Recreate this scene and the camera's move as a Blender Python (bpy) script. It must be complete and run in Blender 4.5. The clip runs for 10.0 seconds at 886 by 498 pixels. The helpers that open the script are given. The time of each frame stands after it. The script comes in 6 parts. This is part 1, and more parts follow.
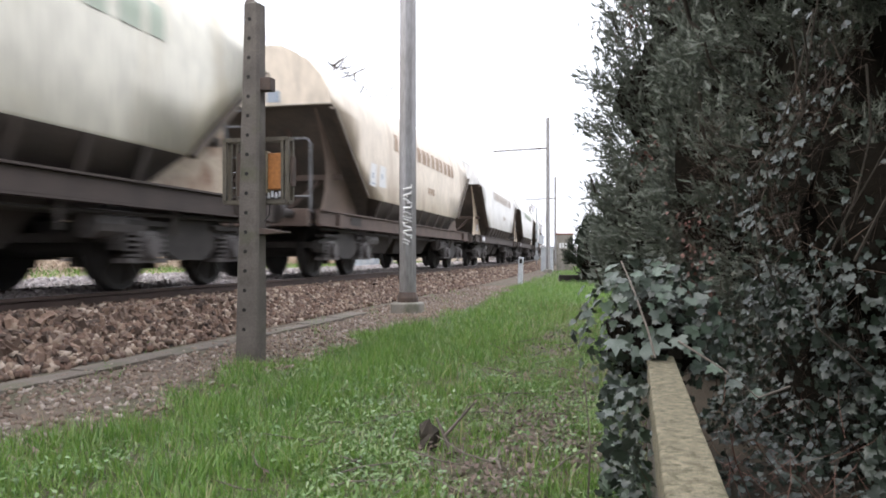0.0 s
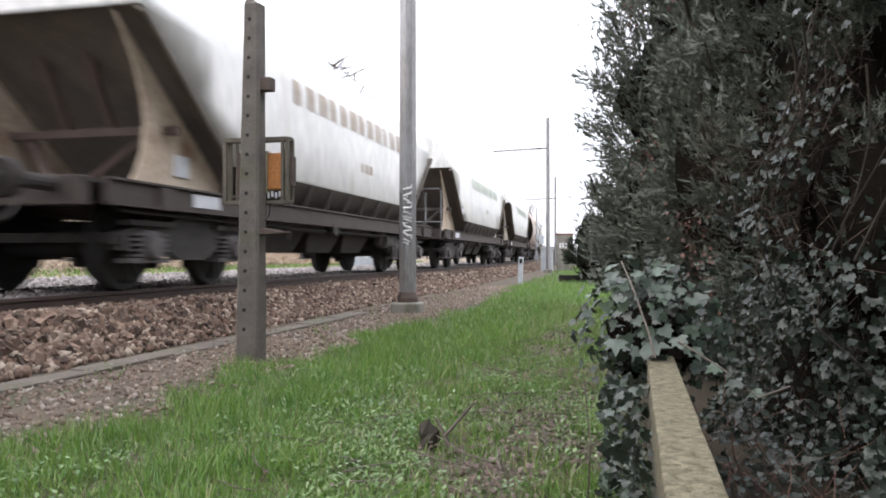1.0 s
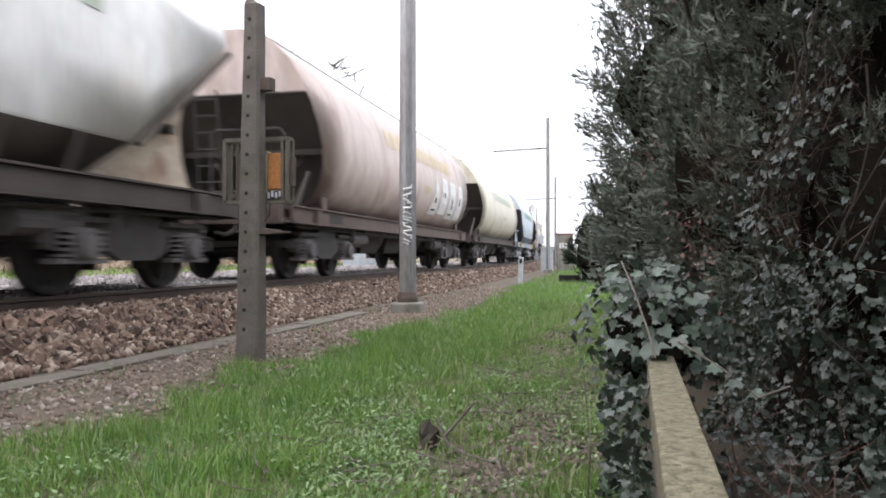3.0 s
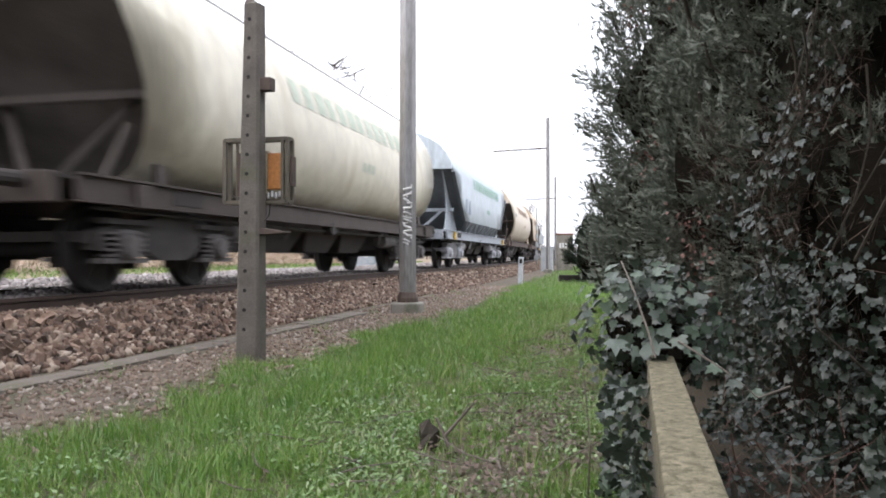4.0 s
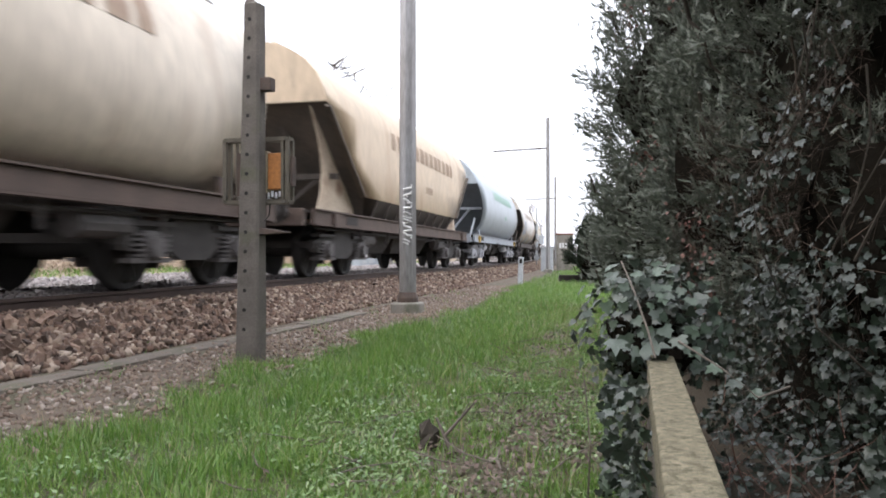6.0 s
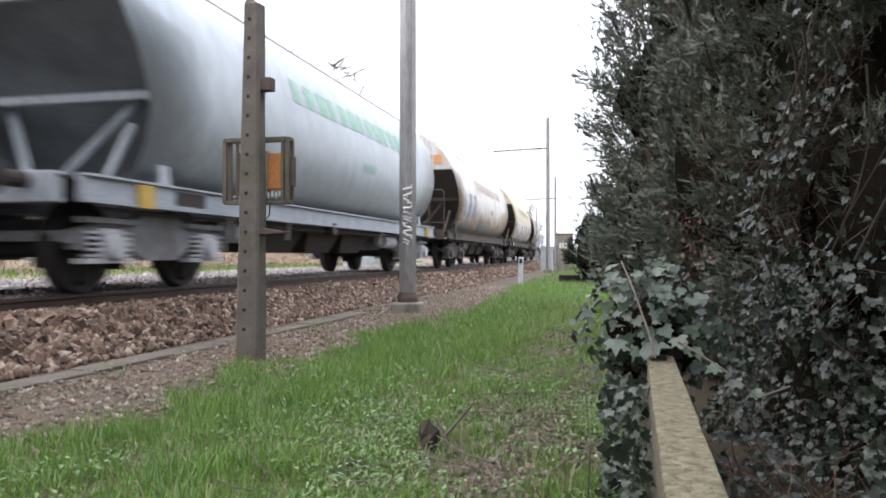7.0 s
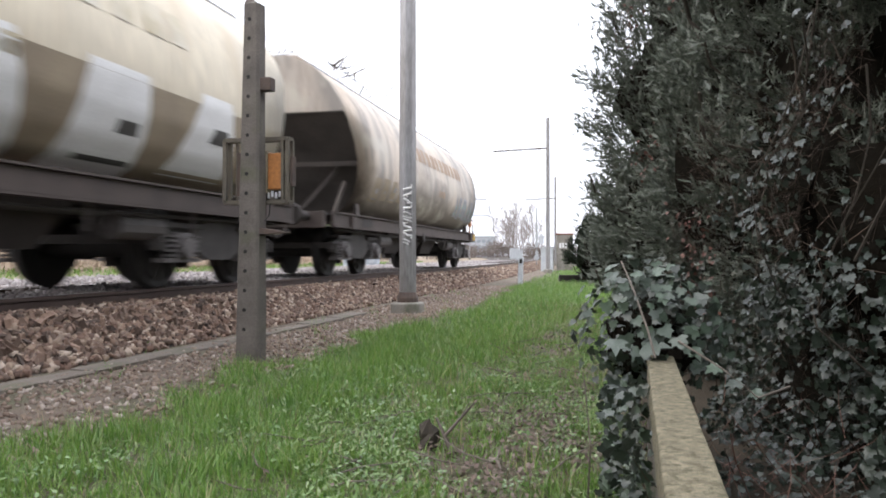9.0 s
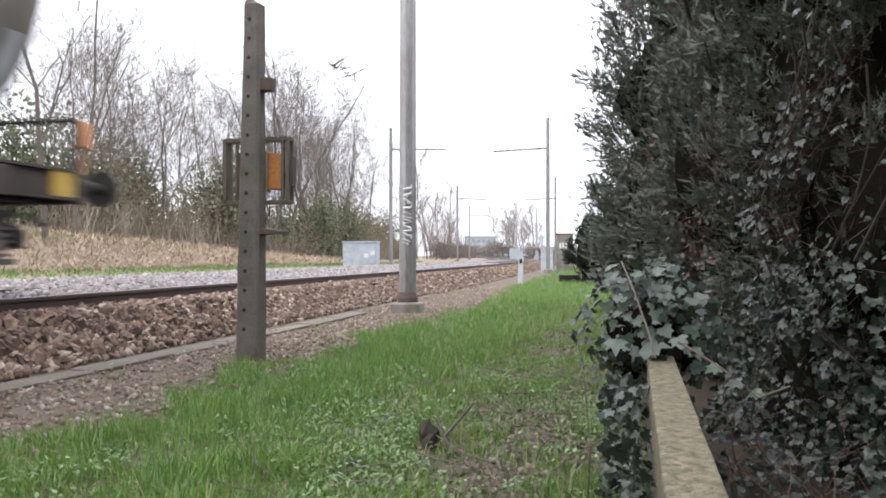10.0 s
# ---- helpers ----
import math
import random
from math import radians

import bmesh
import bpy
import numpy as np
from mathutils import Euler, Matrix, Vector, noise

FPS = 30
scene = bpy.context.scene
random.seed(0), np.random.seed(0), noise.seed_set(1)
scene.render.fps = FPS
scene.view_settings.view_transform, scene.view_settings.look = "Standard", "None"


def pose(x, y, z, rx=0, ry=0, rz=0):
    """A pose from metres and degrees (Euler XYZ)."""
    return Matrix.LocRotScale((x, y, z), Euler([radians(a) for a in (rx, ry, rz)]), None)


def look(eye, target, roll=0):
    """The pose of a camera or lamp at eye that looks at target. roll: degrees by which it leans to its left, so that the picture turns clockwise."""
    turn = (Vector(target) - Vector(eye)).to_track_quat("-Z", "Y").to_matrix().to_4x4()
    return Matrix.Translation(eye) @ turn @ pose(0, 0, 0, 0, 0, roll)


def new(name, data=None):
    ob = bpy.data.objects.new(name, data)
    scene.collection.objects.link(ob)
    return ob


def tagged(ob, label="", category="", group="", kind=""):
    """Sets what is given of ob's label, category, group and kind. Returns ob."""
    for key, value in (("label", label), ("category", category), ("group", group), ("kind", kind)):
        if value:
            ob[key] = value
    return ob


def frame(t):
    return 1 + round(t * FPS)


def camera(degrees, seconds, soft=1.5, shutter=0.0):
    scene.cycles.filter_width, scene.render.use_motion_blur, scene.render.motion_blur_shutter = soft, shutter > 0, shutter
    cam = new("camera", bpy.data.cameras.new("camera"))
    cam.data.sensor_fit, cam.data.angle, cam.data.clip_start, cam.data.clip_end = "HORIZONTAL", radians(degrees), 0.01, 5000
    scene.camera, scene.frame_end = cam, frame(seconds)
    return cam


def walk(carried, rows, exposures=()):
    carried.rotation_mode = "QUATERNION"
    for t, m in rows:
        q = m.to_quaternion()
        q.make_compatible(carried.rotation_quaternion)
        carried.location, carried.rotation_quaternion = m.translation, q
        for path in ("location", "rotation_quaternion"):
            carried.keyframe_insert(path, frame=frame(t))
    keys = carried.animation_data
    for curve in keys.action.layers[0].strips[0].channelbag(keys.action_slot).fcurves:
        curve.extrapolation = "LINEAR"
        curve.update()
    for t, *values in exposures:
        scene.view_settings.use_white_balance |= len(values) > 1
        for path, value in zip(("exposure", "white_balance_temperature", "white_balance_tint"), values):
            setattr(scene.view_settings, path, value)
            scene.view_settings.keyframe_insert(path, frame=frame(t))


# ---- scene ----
EYE = (0.0, 0.0, 0.90)
cam = camera(60.7, 10.0, soft=1.8, shutter=0.3)
VIEW = look(EYE, (-2.226, 9.749, 0.99))
walk(cam, [(0, VIEW), (10, VIEW)])

# ---- light: bright overcast sky with a soft sun behind the cloud ----
world = bpy.data.worlds.new("overcast_sky")
scene.world = world
world.use_nodes = True
wn, wl = world.node_tree.nodes, world.node_tree.links
sky = wn.new("ShaderNodeTexSky")
sky.sky_type, sky.sun_disc = "NISHITA", False
sky.sun_elevation, sky.sun_rotation = radians(42), radians(250)
sky.dust_density = 4.0
cloud = wn.new("ShaderNodeMix")
cloud.data_type = "RGBA"
cloud.inputs[0].default_value = 0.86
cloud.inputs[7].default_value = (13.3, 13.6, 14.9, 1)
wl.new(sky.outputs[0], cloud.inputs[6])
# an overcast sky is about three times as bright overhead as at the horizon
where, split, rise, veil = (wn.new(k) for k in ("ShaderNodeTexCoord", "ShaderNodeSeparateXYZ", "ShaderNodeMapRange", "ShaderNodeVectorMath"))
rise.inputs["To Min"].default_value, rise.inputs["To Max"].default_value = 0.46, 1.38
veil.operation = "SCALE"
wl.new(where.outputs["Generated"], split.inputs[0])
wl.new(split.outputs["Z"], rise.inputs["Value"])
wl.new(cloud.outputs[2], veil.inputs[0])
wl.new(rise.outputs[0], veil.inputs["Scale"])
wl.new(veil.outputs[0], wn["Background"].inputs["Color"])
wn["Background"].inputs["Strength"].default_value = 0.235
sun = new("sun", bpy.data.lights.new("sun", "SUN"))
sun.data.energy, sun.data.angle, sun.data.color = 1.2, radians(25), (1.0, 0.96, 0.9)
sun.matrix_world = look((-8, -3, 10), (0, 0, 0))
scene.view_settings.exposure = 0.0


# ---- helpers of this scene ----
def curve_shift(y):
    """How far the line has swung to the west at y metres north."""
    d = max(0.0, y - 15.0)
    return -d * d / 1400.0


def curve_turn(y):
    return math.degrees(max(0.0, y - 15.0) / 700.0)


def finish(name, bm, mat, smooth=False):
    me = bpy.data.meshes.new(name)
    bm.to_mesh(me)
    bm.free()
    for m in (mat if isinstance(mat, (list, tuple)) else [mat]):
        me.materials.append(m)
    if smooth:
        me.polygons.foreach_set("use_smooth", [True] * len(me.polygons))
    return me


def part(name, bm, mat, parent=None, label="", smooth=False, at=None):
    ob = new(name, finish(name, bm, mat, smooth))
    if at is not None:
        ob.matrix_basis = at
    if parent:
        ob.parent = parent
    if label:
        ob["label"] = label
    return ob


def share(name, me, parent, at):
    ob = new(name, me)
    ob.parent = parent
    ob.matrix_basis = at
    return ob


def box(bm, x0, x1, y0, y1, z0, z1, bevel=0.0, mi=0):
    v = [bm.verts.new((x, y, z)) for x in (x0, x1) for y in (y0, y1) for z in (z0, z1)]
    fs = [bm.faces.new([v[i] for i in q]) for q in ((0, 1, 3, 2), (4, 6, 7, 5), (0, 4, 5, 1), (2, 3, 7, 6), (0, 2, 6, 4), (1, 5, 7, 3))]
    for f in fs:
        f.material_index = mi
    if bevel:
        es = list({e for f in fs for e in f.edges})
        bmesh.ops.bevel(bm, geom=es, offset=bevel, segments=2, affect="EDGES", profile=0.5)
    return bm


def rod(bm, a, b, r, n=8, r2=None):
    a, b = Vector(a), Vector(b)
    q = (b - a).to_track_quat("Z", "Y")
    r2 = r if r2 is None else r2
    lo = [bm.verts.new(a + q @ Vector((r * math.cos(i * math.tau / n), r * math.sin(i * math.tau / n), 0))) for i in range(n)]
    hi = [bm.verts.new(b + q @ Vector((r2 * math.cos(i * math.tau / n), r2 * math.sin(i * math.tau / n), 0))) for i in range(n)]
    for i in range(n):
        bm.faces.new((lo[i], lo[(i + 1) % n], hi[(i + 1) % n], hi[i]))
    bm.faces.new(lo[::-1]), bm.faces.new(hi)
    return bm


def bar(bm, a, b, w, h):
    """A flat bar of width w and depth h from a to b."""
    a, b = Vector(a), Vector(b)
    q = (b - a).to_track_quat("Z", "Y")
    n = (b - a).length
    v = [bm.verts.new(a + q @ Vector((x, y, z))) for x in (-w / 2, w / 2) for y in (-h / 2, h / 2) for z in (0, n)]
    for s in ((0, 1, 3, 2), (4, 6, 7, 5), (0, 4, 5, 1), (2, 3, 7, 6), (0, 2, 6, 4), (1, 5, 7, 3)):
        bm.faces.new([v[i] for i in s])
    return bm


def pipe(bm, pts, r, n=6):
    """One bent tube through the points."""
    pts = [Vector(p) for p in pts]
    rings = []
    for i, p in enumerate(pts):
        d = (pts[min(i + 1, len(pts) - 1)] - pts[max(i - 1, 0)]).normalized()
        up = Vector((0.13, 0.09, 1)) if abs(d.z) < 0.8 else Vector((1, 0.1, 0))
        a = d.cross(up).normalized()
        b = d.cross(a)
        rings.append([bm.verts.new(p + r * (a * math.cos(k * math.tau / n) + b * math.sin(k * math.tau / n))) for k in range(n)])
    for a, b in zip(rings, rings[1:]):
        # join each ring to the next with the least twist
        s = min(range(n), key=lambda k: (a[0].co - b[k].co).length)
        for k in range(n):
            bm.faces.new((a[k], a[(k + 1) % n], b[(k + 1 + s) % n], b[(k + s) % n]))
    bm.faces.new(rings[0][::-1]), bm.faces.new(rings[-1])
    return bm


def lathe(bm, profile, axis="X", n=20):
    """profile: (along, radius) pairs turned round an axis."""
    rings = []
    for s, r in profile:
        ring = []
        for i in range(n):
            c, d = r * math.cos(i * math.tau / n), r * math.sin(i * math.tau / n)
            ring.append(bm.verts.new({"X": (s, c, d), "Y": (c, s, d), "Z": (c, d, s)}[axis]))
        rings.append(ring)
    for a, b in zip(rings, rings[1:]):
        for i in range(n):
            bm.faces.new((a[i], a[(i + 1) % n], b[(i + 1) % n], b[i]))
    bm.faces.new(rings[0][::-1]), bm.faces.new(rings[-1])
    bmesh.ops.recalc_face_normals(bm, faces=bm.faces)
    return bm


def mesh_of(name, verts, faces, mat, smooth=False):
    me = bpy.data.meshes.new(name)
    me.from_pydata(verts, [], faces)
    for m in (mat if isinstance(mat, (list, tuple)) else [mat]):
        me.materials.append(m)
    if smooth:
        me.polygons.foreach_set("use_smooth", [True] * len(me.polygons))
    me.update()
    return me


# ---- materials ----
def material(name, base, rough=0.8, metal=0.0, other=None, scale=8.0, spread=0.5, fine=60.0, bump=0.3, stretch=(1, 1, 1),
             dirt=None, dirt_scale=2.0, dirt_amount=0.45, island=0.0, objects=0.0, through_light=0.0, space="Object", dist=0.01, gloss=0.5, palette=None):
    """A surface with variation at two scales; dirt: a second stain colour in patches; island: spread of lightness piece by piece."""
    m = bpy.data.materials.new(name)
    m.use_nodes = True
    n, l = m.node_tree.nodes, m.node_tree.links
    b = n["Principled BSDF"]
    b.inputs["Roughness"].default_value, b.inputs["Metallic"].default_value = rough, metal
    b.inputs["Specular IOR Level"].default_value = gloss
    tc = n.new("ShaderNodeTexCoord")
    mp = n.new("ShaderNodeMapping")
    mp.inputs["Scale"].default_value = stretch
    l.new(tc.outputs[space], mp.inputs["Vector"])
    n1, n2 = n.new("ShaderNodeTexNoise"), n.new("ShaderNodeTexNoise")
    n1.inputs["Scale"].default_value, n1.inputs["Detail"].default_value = scale, 5
    n2.inputs["Scale"].default_value, n2.inputs["Detail"].default_value = fine, 4
    l.new(mp.outputs[0], n1.inputs["Vector"]), l.new(mp.outputs[0], n2.inputs["Vector"])

    def mix(fac, a, c, mode="MIX"):
        x = n.new("ShaderNodeMix")
        x.data_type, x.blend_type = "RGBA", mode
        for sock, val in ((x.inputs[0], fac), (x.inputs[6], a), (x.inputs[7], c)):
            if isinstance(val, bpy.types.NodeSocket):
                l.new(val, sock)
            else:
                sock.default_value = val if isinstance(val, float) else (*val, 1)
        return x.outputs[2]

    def ramp(src, lo, hi):
        r = n.new("ShaderNodeMapRange")
        r.inputs["From Min"].default_value, r.inputs["From Max"].default_value = lo, hi
        l.new(src, r.inputs["Value"])
        return r.outputs[0]

    other = other or tuple(c * 0.6 for c in base)
    col = mix(ramp(n1.outputs["Fac"], 0.5 - 0.5 * (1 - spread) - 0.02, 0.5 + 0.5 * (1 - spread) + 0.02), base, other)
    col = mix(ramp(n2.outputs["Fac"], 0.35, 0.75), col, mix(0.35, col, (0.02, 0.018, 0.015)))
    if palette:
        # each piece takes a tone of its own
        pg, pr = n.new("ShaderNodeNewGeometry"), n.new("ShaderNodeValToRGB")
        pr.color_ramp.elements[0].color, pr.color_ramp.elements[1].color = (*palette[0], 1), (*palette[-1], 1)
        for i, c in enumerate(palette[1:-1]):
            pr.color_ramp.elements.new((i + 1) / (len(palette) - 1)).color = (*c, 1)
        l.new(pg.outputs["Random Per Island"], pr.inputs["Fac"])
        col = mix(0.72, col, pr.outputs["Color"])
    if dirt:
        n3 = n.new("ShaderNodeTexNoise")
        n3.inputs["Scale"].default_value, n3.inputs["Detail"].default_value = dirt_scale, 8
        l.new(mp.outputs[0], n3.inputs["Vector"])
        col = mix(ramp(n3.outputs["Fac"], 0.72 - dirt_amount * 0.4, 0.92 - dirt_amount * 0.4), col, dirt)
    if island or objects:
        g = n.new("ShaderNodeObjectInfo" if objects else "ShaderNodeNewGeometry")
        hs = n.new("ShaderNodeHueSaturation")
        a = objects or island
        r = n.new("ShaderNodeMapRange")
        r.inputs["To Min"].default_value, r.inputs["To Max"].default_value = 1 - a, 1 + a
        l.new(g.outputs["Random" if objects else "Random Per Island"], r.inputs["Value"])
        l.new(r.outputs[0], hs.inputs["Value"])
        l.new(col, hs.inputs["Color"])
        col = hs.outputs["Color"]
    l.new(col, b.inputs["Base Color"])
    if bump:
        bp = n.new("ShaderNodeBump")
        bp.inputs["Strength"].default_value, bp.inputs["Distance"].default_value = bump, dist
        l.new(n2.outputs["Fac"], bp.inputs["Height"])
        l.new(bp.outputs[0], b.inputs["Normal"])
    if through_light:
        tr = n.new("ShaderNodeBsdfTranslucent")
        l.new(col, tr.inputs["Color"])
        ms = n.new("ShaderNodeMixShader")
        ms.inputs[0].default_value = through_light
        l.new(b.outputs[0], ms.inputs[1]), l.new(tr.outputs[0], ms.inputs[2])
        l.new(ms.outputs[0], n["Material Output"].inputs["Surface"])
    return m


M = {}
M["duff"] = material("hedge_duff", (0.035, 0.028, 0.02), 0.95, other=(0.05, 0.04, 0.028), scale=4, fine=40, bump=0.8, gloss=0.1)
M["turf"] = material("turf_soil", (0.06, 0.065, 0.026), 0.95, other=(0.085, 0.065, 0.042), scale=2.2, fine=45, bump=0.8, dist=0.03)
# Bed colour is darkened to stand in for shade in gaps between stones.
M["bed"] = material("ballast_bed", (0.06, 0.045, 0.036), 0.95, other=(0.035, 0.027, 0.022), scale=5, fine=30, bump=1.0, dist=0.04)
M["bank"] = material("reed_bank_soil", (0.30, 0.235, 0.155), 0.95, other=(0.19, 0.15, 0.10), scale=1.5, fine=20, bump=0.8, dist=0.05)
M["soil"] = material("soil", (0.10, 0.075, 0.055), 0.95, other=(0.14, 0.105, 0.075), scale=3, fine=45, bump=0.8, dirt=(0.06, 0.075, 0.03), dirt_scale=1.5, dist=0.03)
M["stone"] = material("ballast_stone", (0.17, 0.11, 0.078), 0.9, other=(0.085, 0.055, 0.042), scale=9, fine=50, bump=0.4,
                      palette=((0.0264, 0.0176, 0.01408), (0.0748, 0.04224, 0.02992), (0.1408, 0.0792, 0.0528), (0.0968, 0.06776, 0.0528), (0.1936, 0.1232, 0.0836), (0.176, 0.132, 0.1056), (0.2992, 0.22, 0.1584), (0.484, 0.4048, 0.3256)))
M["pale_stone"] = material("pale_ballast_stone", (0.36, 0.33, 0.32), 0.9, other=(0.2, 0.18, 0.18), scale=9, fine=50, bump=0.4,
                           palette=((0.088, 0.0748, 0.0704), (0.1936, 0.1672, 0.1628), (0.2904, 0.264, 0.2596), (0.2288, 0.1936, 0.1804), (0.44, 0.4136, 0.4048)))
M["single_stone"] = material("loose_ballast_stone", (0.21, 0.14, 0.10), 0.9, other=(0.12, 0.078, 0.06), scale=9, fine=50, bump=0.4, objects=0.7)
M["pebble"] = material("loose_pebble", (0.26, 0.19, 0.145), 0.9, other=(0.14, 0.10, 0.078), scale=7, fine=40, bump=0.3,
                       palette=((0.078, 0.0546, 0.0429), (0.156, 0.1092, 0.078), (0.2184, 0.1638, 0.1248), (0.1716, 0.1326, 0.1092), (0.39, 0.3432, 0.2964)))
M["rail"] = material("rusty_rail", (0.085, 0.055, 0.045), 0.6, 0.5, scale=6, fine=70, bump=0.3)
M["rail_head"] = material("polished_rail_head", (0.35, 0.34, 0.34), 0.3, 0.9, scale=6, bump=0.05)
M["concrete"] = material("weathered_concrete", (0.30, 0.275, 0.235), 0.92, other=(0.17, 0.155, 0.13), scale=4, fine=70, dirt=(0.09, 0.10, 0.06), dirt_scale=3, bump=0.5)
M["post_concrete"] = material("old_post_concrete", (0.17, 0.145, 0.125), 0.92, other=(0.085, 0.075, 0.065), scale=5, fine=80, dirt=(0.075, 0.085, 0.04), dirt_scale=2.2, bump=0.6)
M["steel"] = material("galvanised_steel", (0.37, 0.365, 0.37), 0.4, 0.45, other=(0.21, 0.19, 0.175), scale=3, fine=30, bump=0.1, stretch=(1, 1, 0.2))
M["dark"] = material("grimy_steel", (0.022, 0.018, 0.017), 0.85, 0.0, other=(0.040, 0.031, 0.027), scale=4, fine=30, bump=0.4)
# The palest palette tone stands in for sky highlights on some leaves.
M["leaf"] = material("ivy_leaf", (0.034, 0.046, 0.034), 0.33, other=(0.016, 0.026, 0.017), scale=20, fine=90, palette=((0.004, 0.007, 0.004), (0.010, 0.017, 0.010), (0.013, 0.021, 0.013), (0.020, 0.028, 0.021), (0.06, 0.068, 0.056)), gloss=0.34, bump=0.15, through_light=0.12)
M["conifer"] = material("conifer_green", (0.032, 0.043, 0.026), 0.6, gloss=0.15, other=(0.018, 0.027, 0.017), scale=2.5, fine=30, island=0.5, bump=0, through_light=0.12)
# Palette ends are spread to paint in glints and dark gaps between blades.
M["grass"] = material("grass_blade", (0.115, 0.235, 0.038), 0.34, other=(0.165, 0.275, 0.052), scale=2.6, fine=9, spread=0.75, palette=((0.0405, 0.1035, 0.018), (0.09, 0.1935, 0.0297), (0.1305, 0.243, 0.0378), (0.171, 0.27, 0.0495), (0.297, 0.342, 0.144)), dirt=(0.075, 0.17, 0.032), dirt_scale=3.5, dirt_amount=0.5, bump=0, through_light=0.3)
M["bark"] = material("bark", (0.17, 0.14, 0.115), 0.9, other=(0.07, 0.06, 0.05), scale=3, fine=30, bump=0.4)
M["reed"] = material("dry_reed", (0.42, 0.33, 0.24), 0.9, other=(0.30, 0.225, 0.16), scale=1.0, fine=14, bump=0, gloss=0.2,
                     palette=((0.12, 0.085, 0.06), (0.28, 0.20, 0.14), (0.42, 0.33, 0.25), (0.36, 0.27, 0.20), (0.58, 0.49, 0.40)))


# ---- ground: one sheet from the line to the horizon ----
PROFILE = ((-400, 2.0), (-60, 2.2), (-26, 2.2), (-19, 1.95), (-16.2, 1.2), (-14.4, 0.55), (-13.2, 0.38), (-12.2, 0.30), (-11.4, 0.36), (-10.9, 0.43), (-6.95, 0.45), (-6.6, 0.485), (-5.7, 0.47), (-5.42, 0.445), (-5.2, 0.37), (-4.75, 0.36), (-4.12, 0.03),
           (-3.7, 0.0), (-3.0, 0.01), (-2.0, 0.0), (0.6, 0.0), (400, 0.0))
STATIONS = (-60, -20, -8, -3, 0, 2, 4, 6, 8, 10, 12, 15, 20, 25, 30, 35, 40, 50, 60, 75, 90, 110, 140, 180, 240, 320, 420, 600, 1200)
PU, PZ = [p[0] for p in PROFILE], [p[1] for p in PROFILE]


def ground_z(u, y):
    """Height of the ground u metres east of the camera's line (west is negative) at y metres north."""
    z = float(np.interp(u, PU, PZ))
    if u < -13:
        z = 0.36 + (z - 0.36) * float(np.interp(y, (0, 14, 30, 46, 200), (1.0, 0.95, 0.6, 0.08, 0.05)))
    return z


def make_ground():
    us = sorted(set(PU + [-9, -7, -5, -4.4, -3.35, -2.5, -1.5, -1, 0.05, 1.5, 4, 10, 30, 100, -100, -40, -30, -22, -17.5, -15]))
    vs, fs, mi = [], [], []
    for y in STATIONS:
        for u in us:
            vs.append((u + curve_shift(min(y, 420)), y, ground_z(u, y)))
    w = len(us)
    for i in range(len(STATIONS) - 1):
        for j in range(w - 1):
            a = i * w + j
            fs.append((a, a + 1, a + w + 1, a + w))
            u = 0.5 * (us[j] + us[j + 1])
            mi.append(3 if u < -12.2 else 2 if u < -4.1 else 0 if u < -2.9 else 1 if u < 0.05 or STATIONS[i] > 12 else 4)
    me = mesh_of("ground", vs, fs, [M["soil"], M["turf"], M["bed"], M["bank"], M["duff"]], True)
    me.polygons.foreach_set("material_index", mi)
    tagged(new("ground", me), "earth, turf and ballast bed of the railway line", "ground", kind="structure")


make_ground()


def make_rails():
    for centre, label in ((-6.02, "rusty steel running rail with polished head"), (-9.62, "rusty steel running rail of the second track")):
        for side in (-0.7525, 0.7525):
            bm = bmesh.new()
            prof = [(-0.07, 0.35), (0.07, 0.35), (0.07, 0.365), (0.012, 0.385), (0.012, 0.475), (0.036, 0.485), (0.036, 0.512), (0.028, 0.52),
                    (-0.028, 0.52), (-0.036, 0.512), (-0.036, 0.485), (-0.012, 0.475), (-0.012, 0.385), (-0.07, 0.365)]
            low = 0.0 if centre > -7 else -0.085
            ys = [-12 + 4 * i for i in range(80)]
            rings = [[bm.verts.new((centre + side + curve_shift(y) + px, y, pz + low)) for px, pz in prof] for y in ys]
            for a, b in zip(rings, rings[1:]):
                for i in range(len(prof)):
                    f = bm.faces.new((a[i], b[i], b[(i + 1) % len(prof)], a[(i + 1) % len(prof)]))
                    f.material_index = 1 if i in (7,) else 0
            bmesh.ops.recalc_face_normals(bm, faces=bm.faces)
            tagged(part("rail", bm, [M["rail"], M["rail_head"]]), label, "rail", "running rails", "structure")


make_rails()

# ---- wagons ----
SPEED, TAIL_END = 20.0, 6.7
BARREL = ((0.50, 1.12), (0.86, 1.15), (1.12, 1.30), (1.29, 1.52), (1.40, 1.80), (1.45, 2.10), (1.43, 2.42), (1.35, 2.74), (1.21, 3.03), (0.99, 3.30), (0.70, 3.52), (0.38, 3.66), (0.15, 3.71))
FLAT = ((0.70, 1.12), (1.14, 1.14), (1.34, 1.50), (1.36, 1.53), (1.36, 2.2), (1.34, 2.80), (1.28, 3.02), (1.14, 3.25), (0.90, 3.47), (0.55, 3.64), (0.2, 3.71))


def raised(prof):
    return tuple((x, z if z < 2.4 else 2.4 + (z - 2.4) * 1.23) for x, z in prof)


BARREL, FLAT = raised(BARREL), raised(FLAT)


def side_x(prof, z):
    return float(np.interp(z, [p[1] for p in prof], [p[0] for p in prof]))


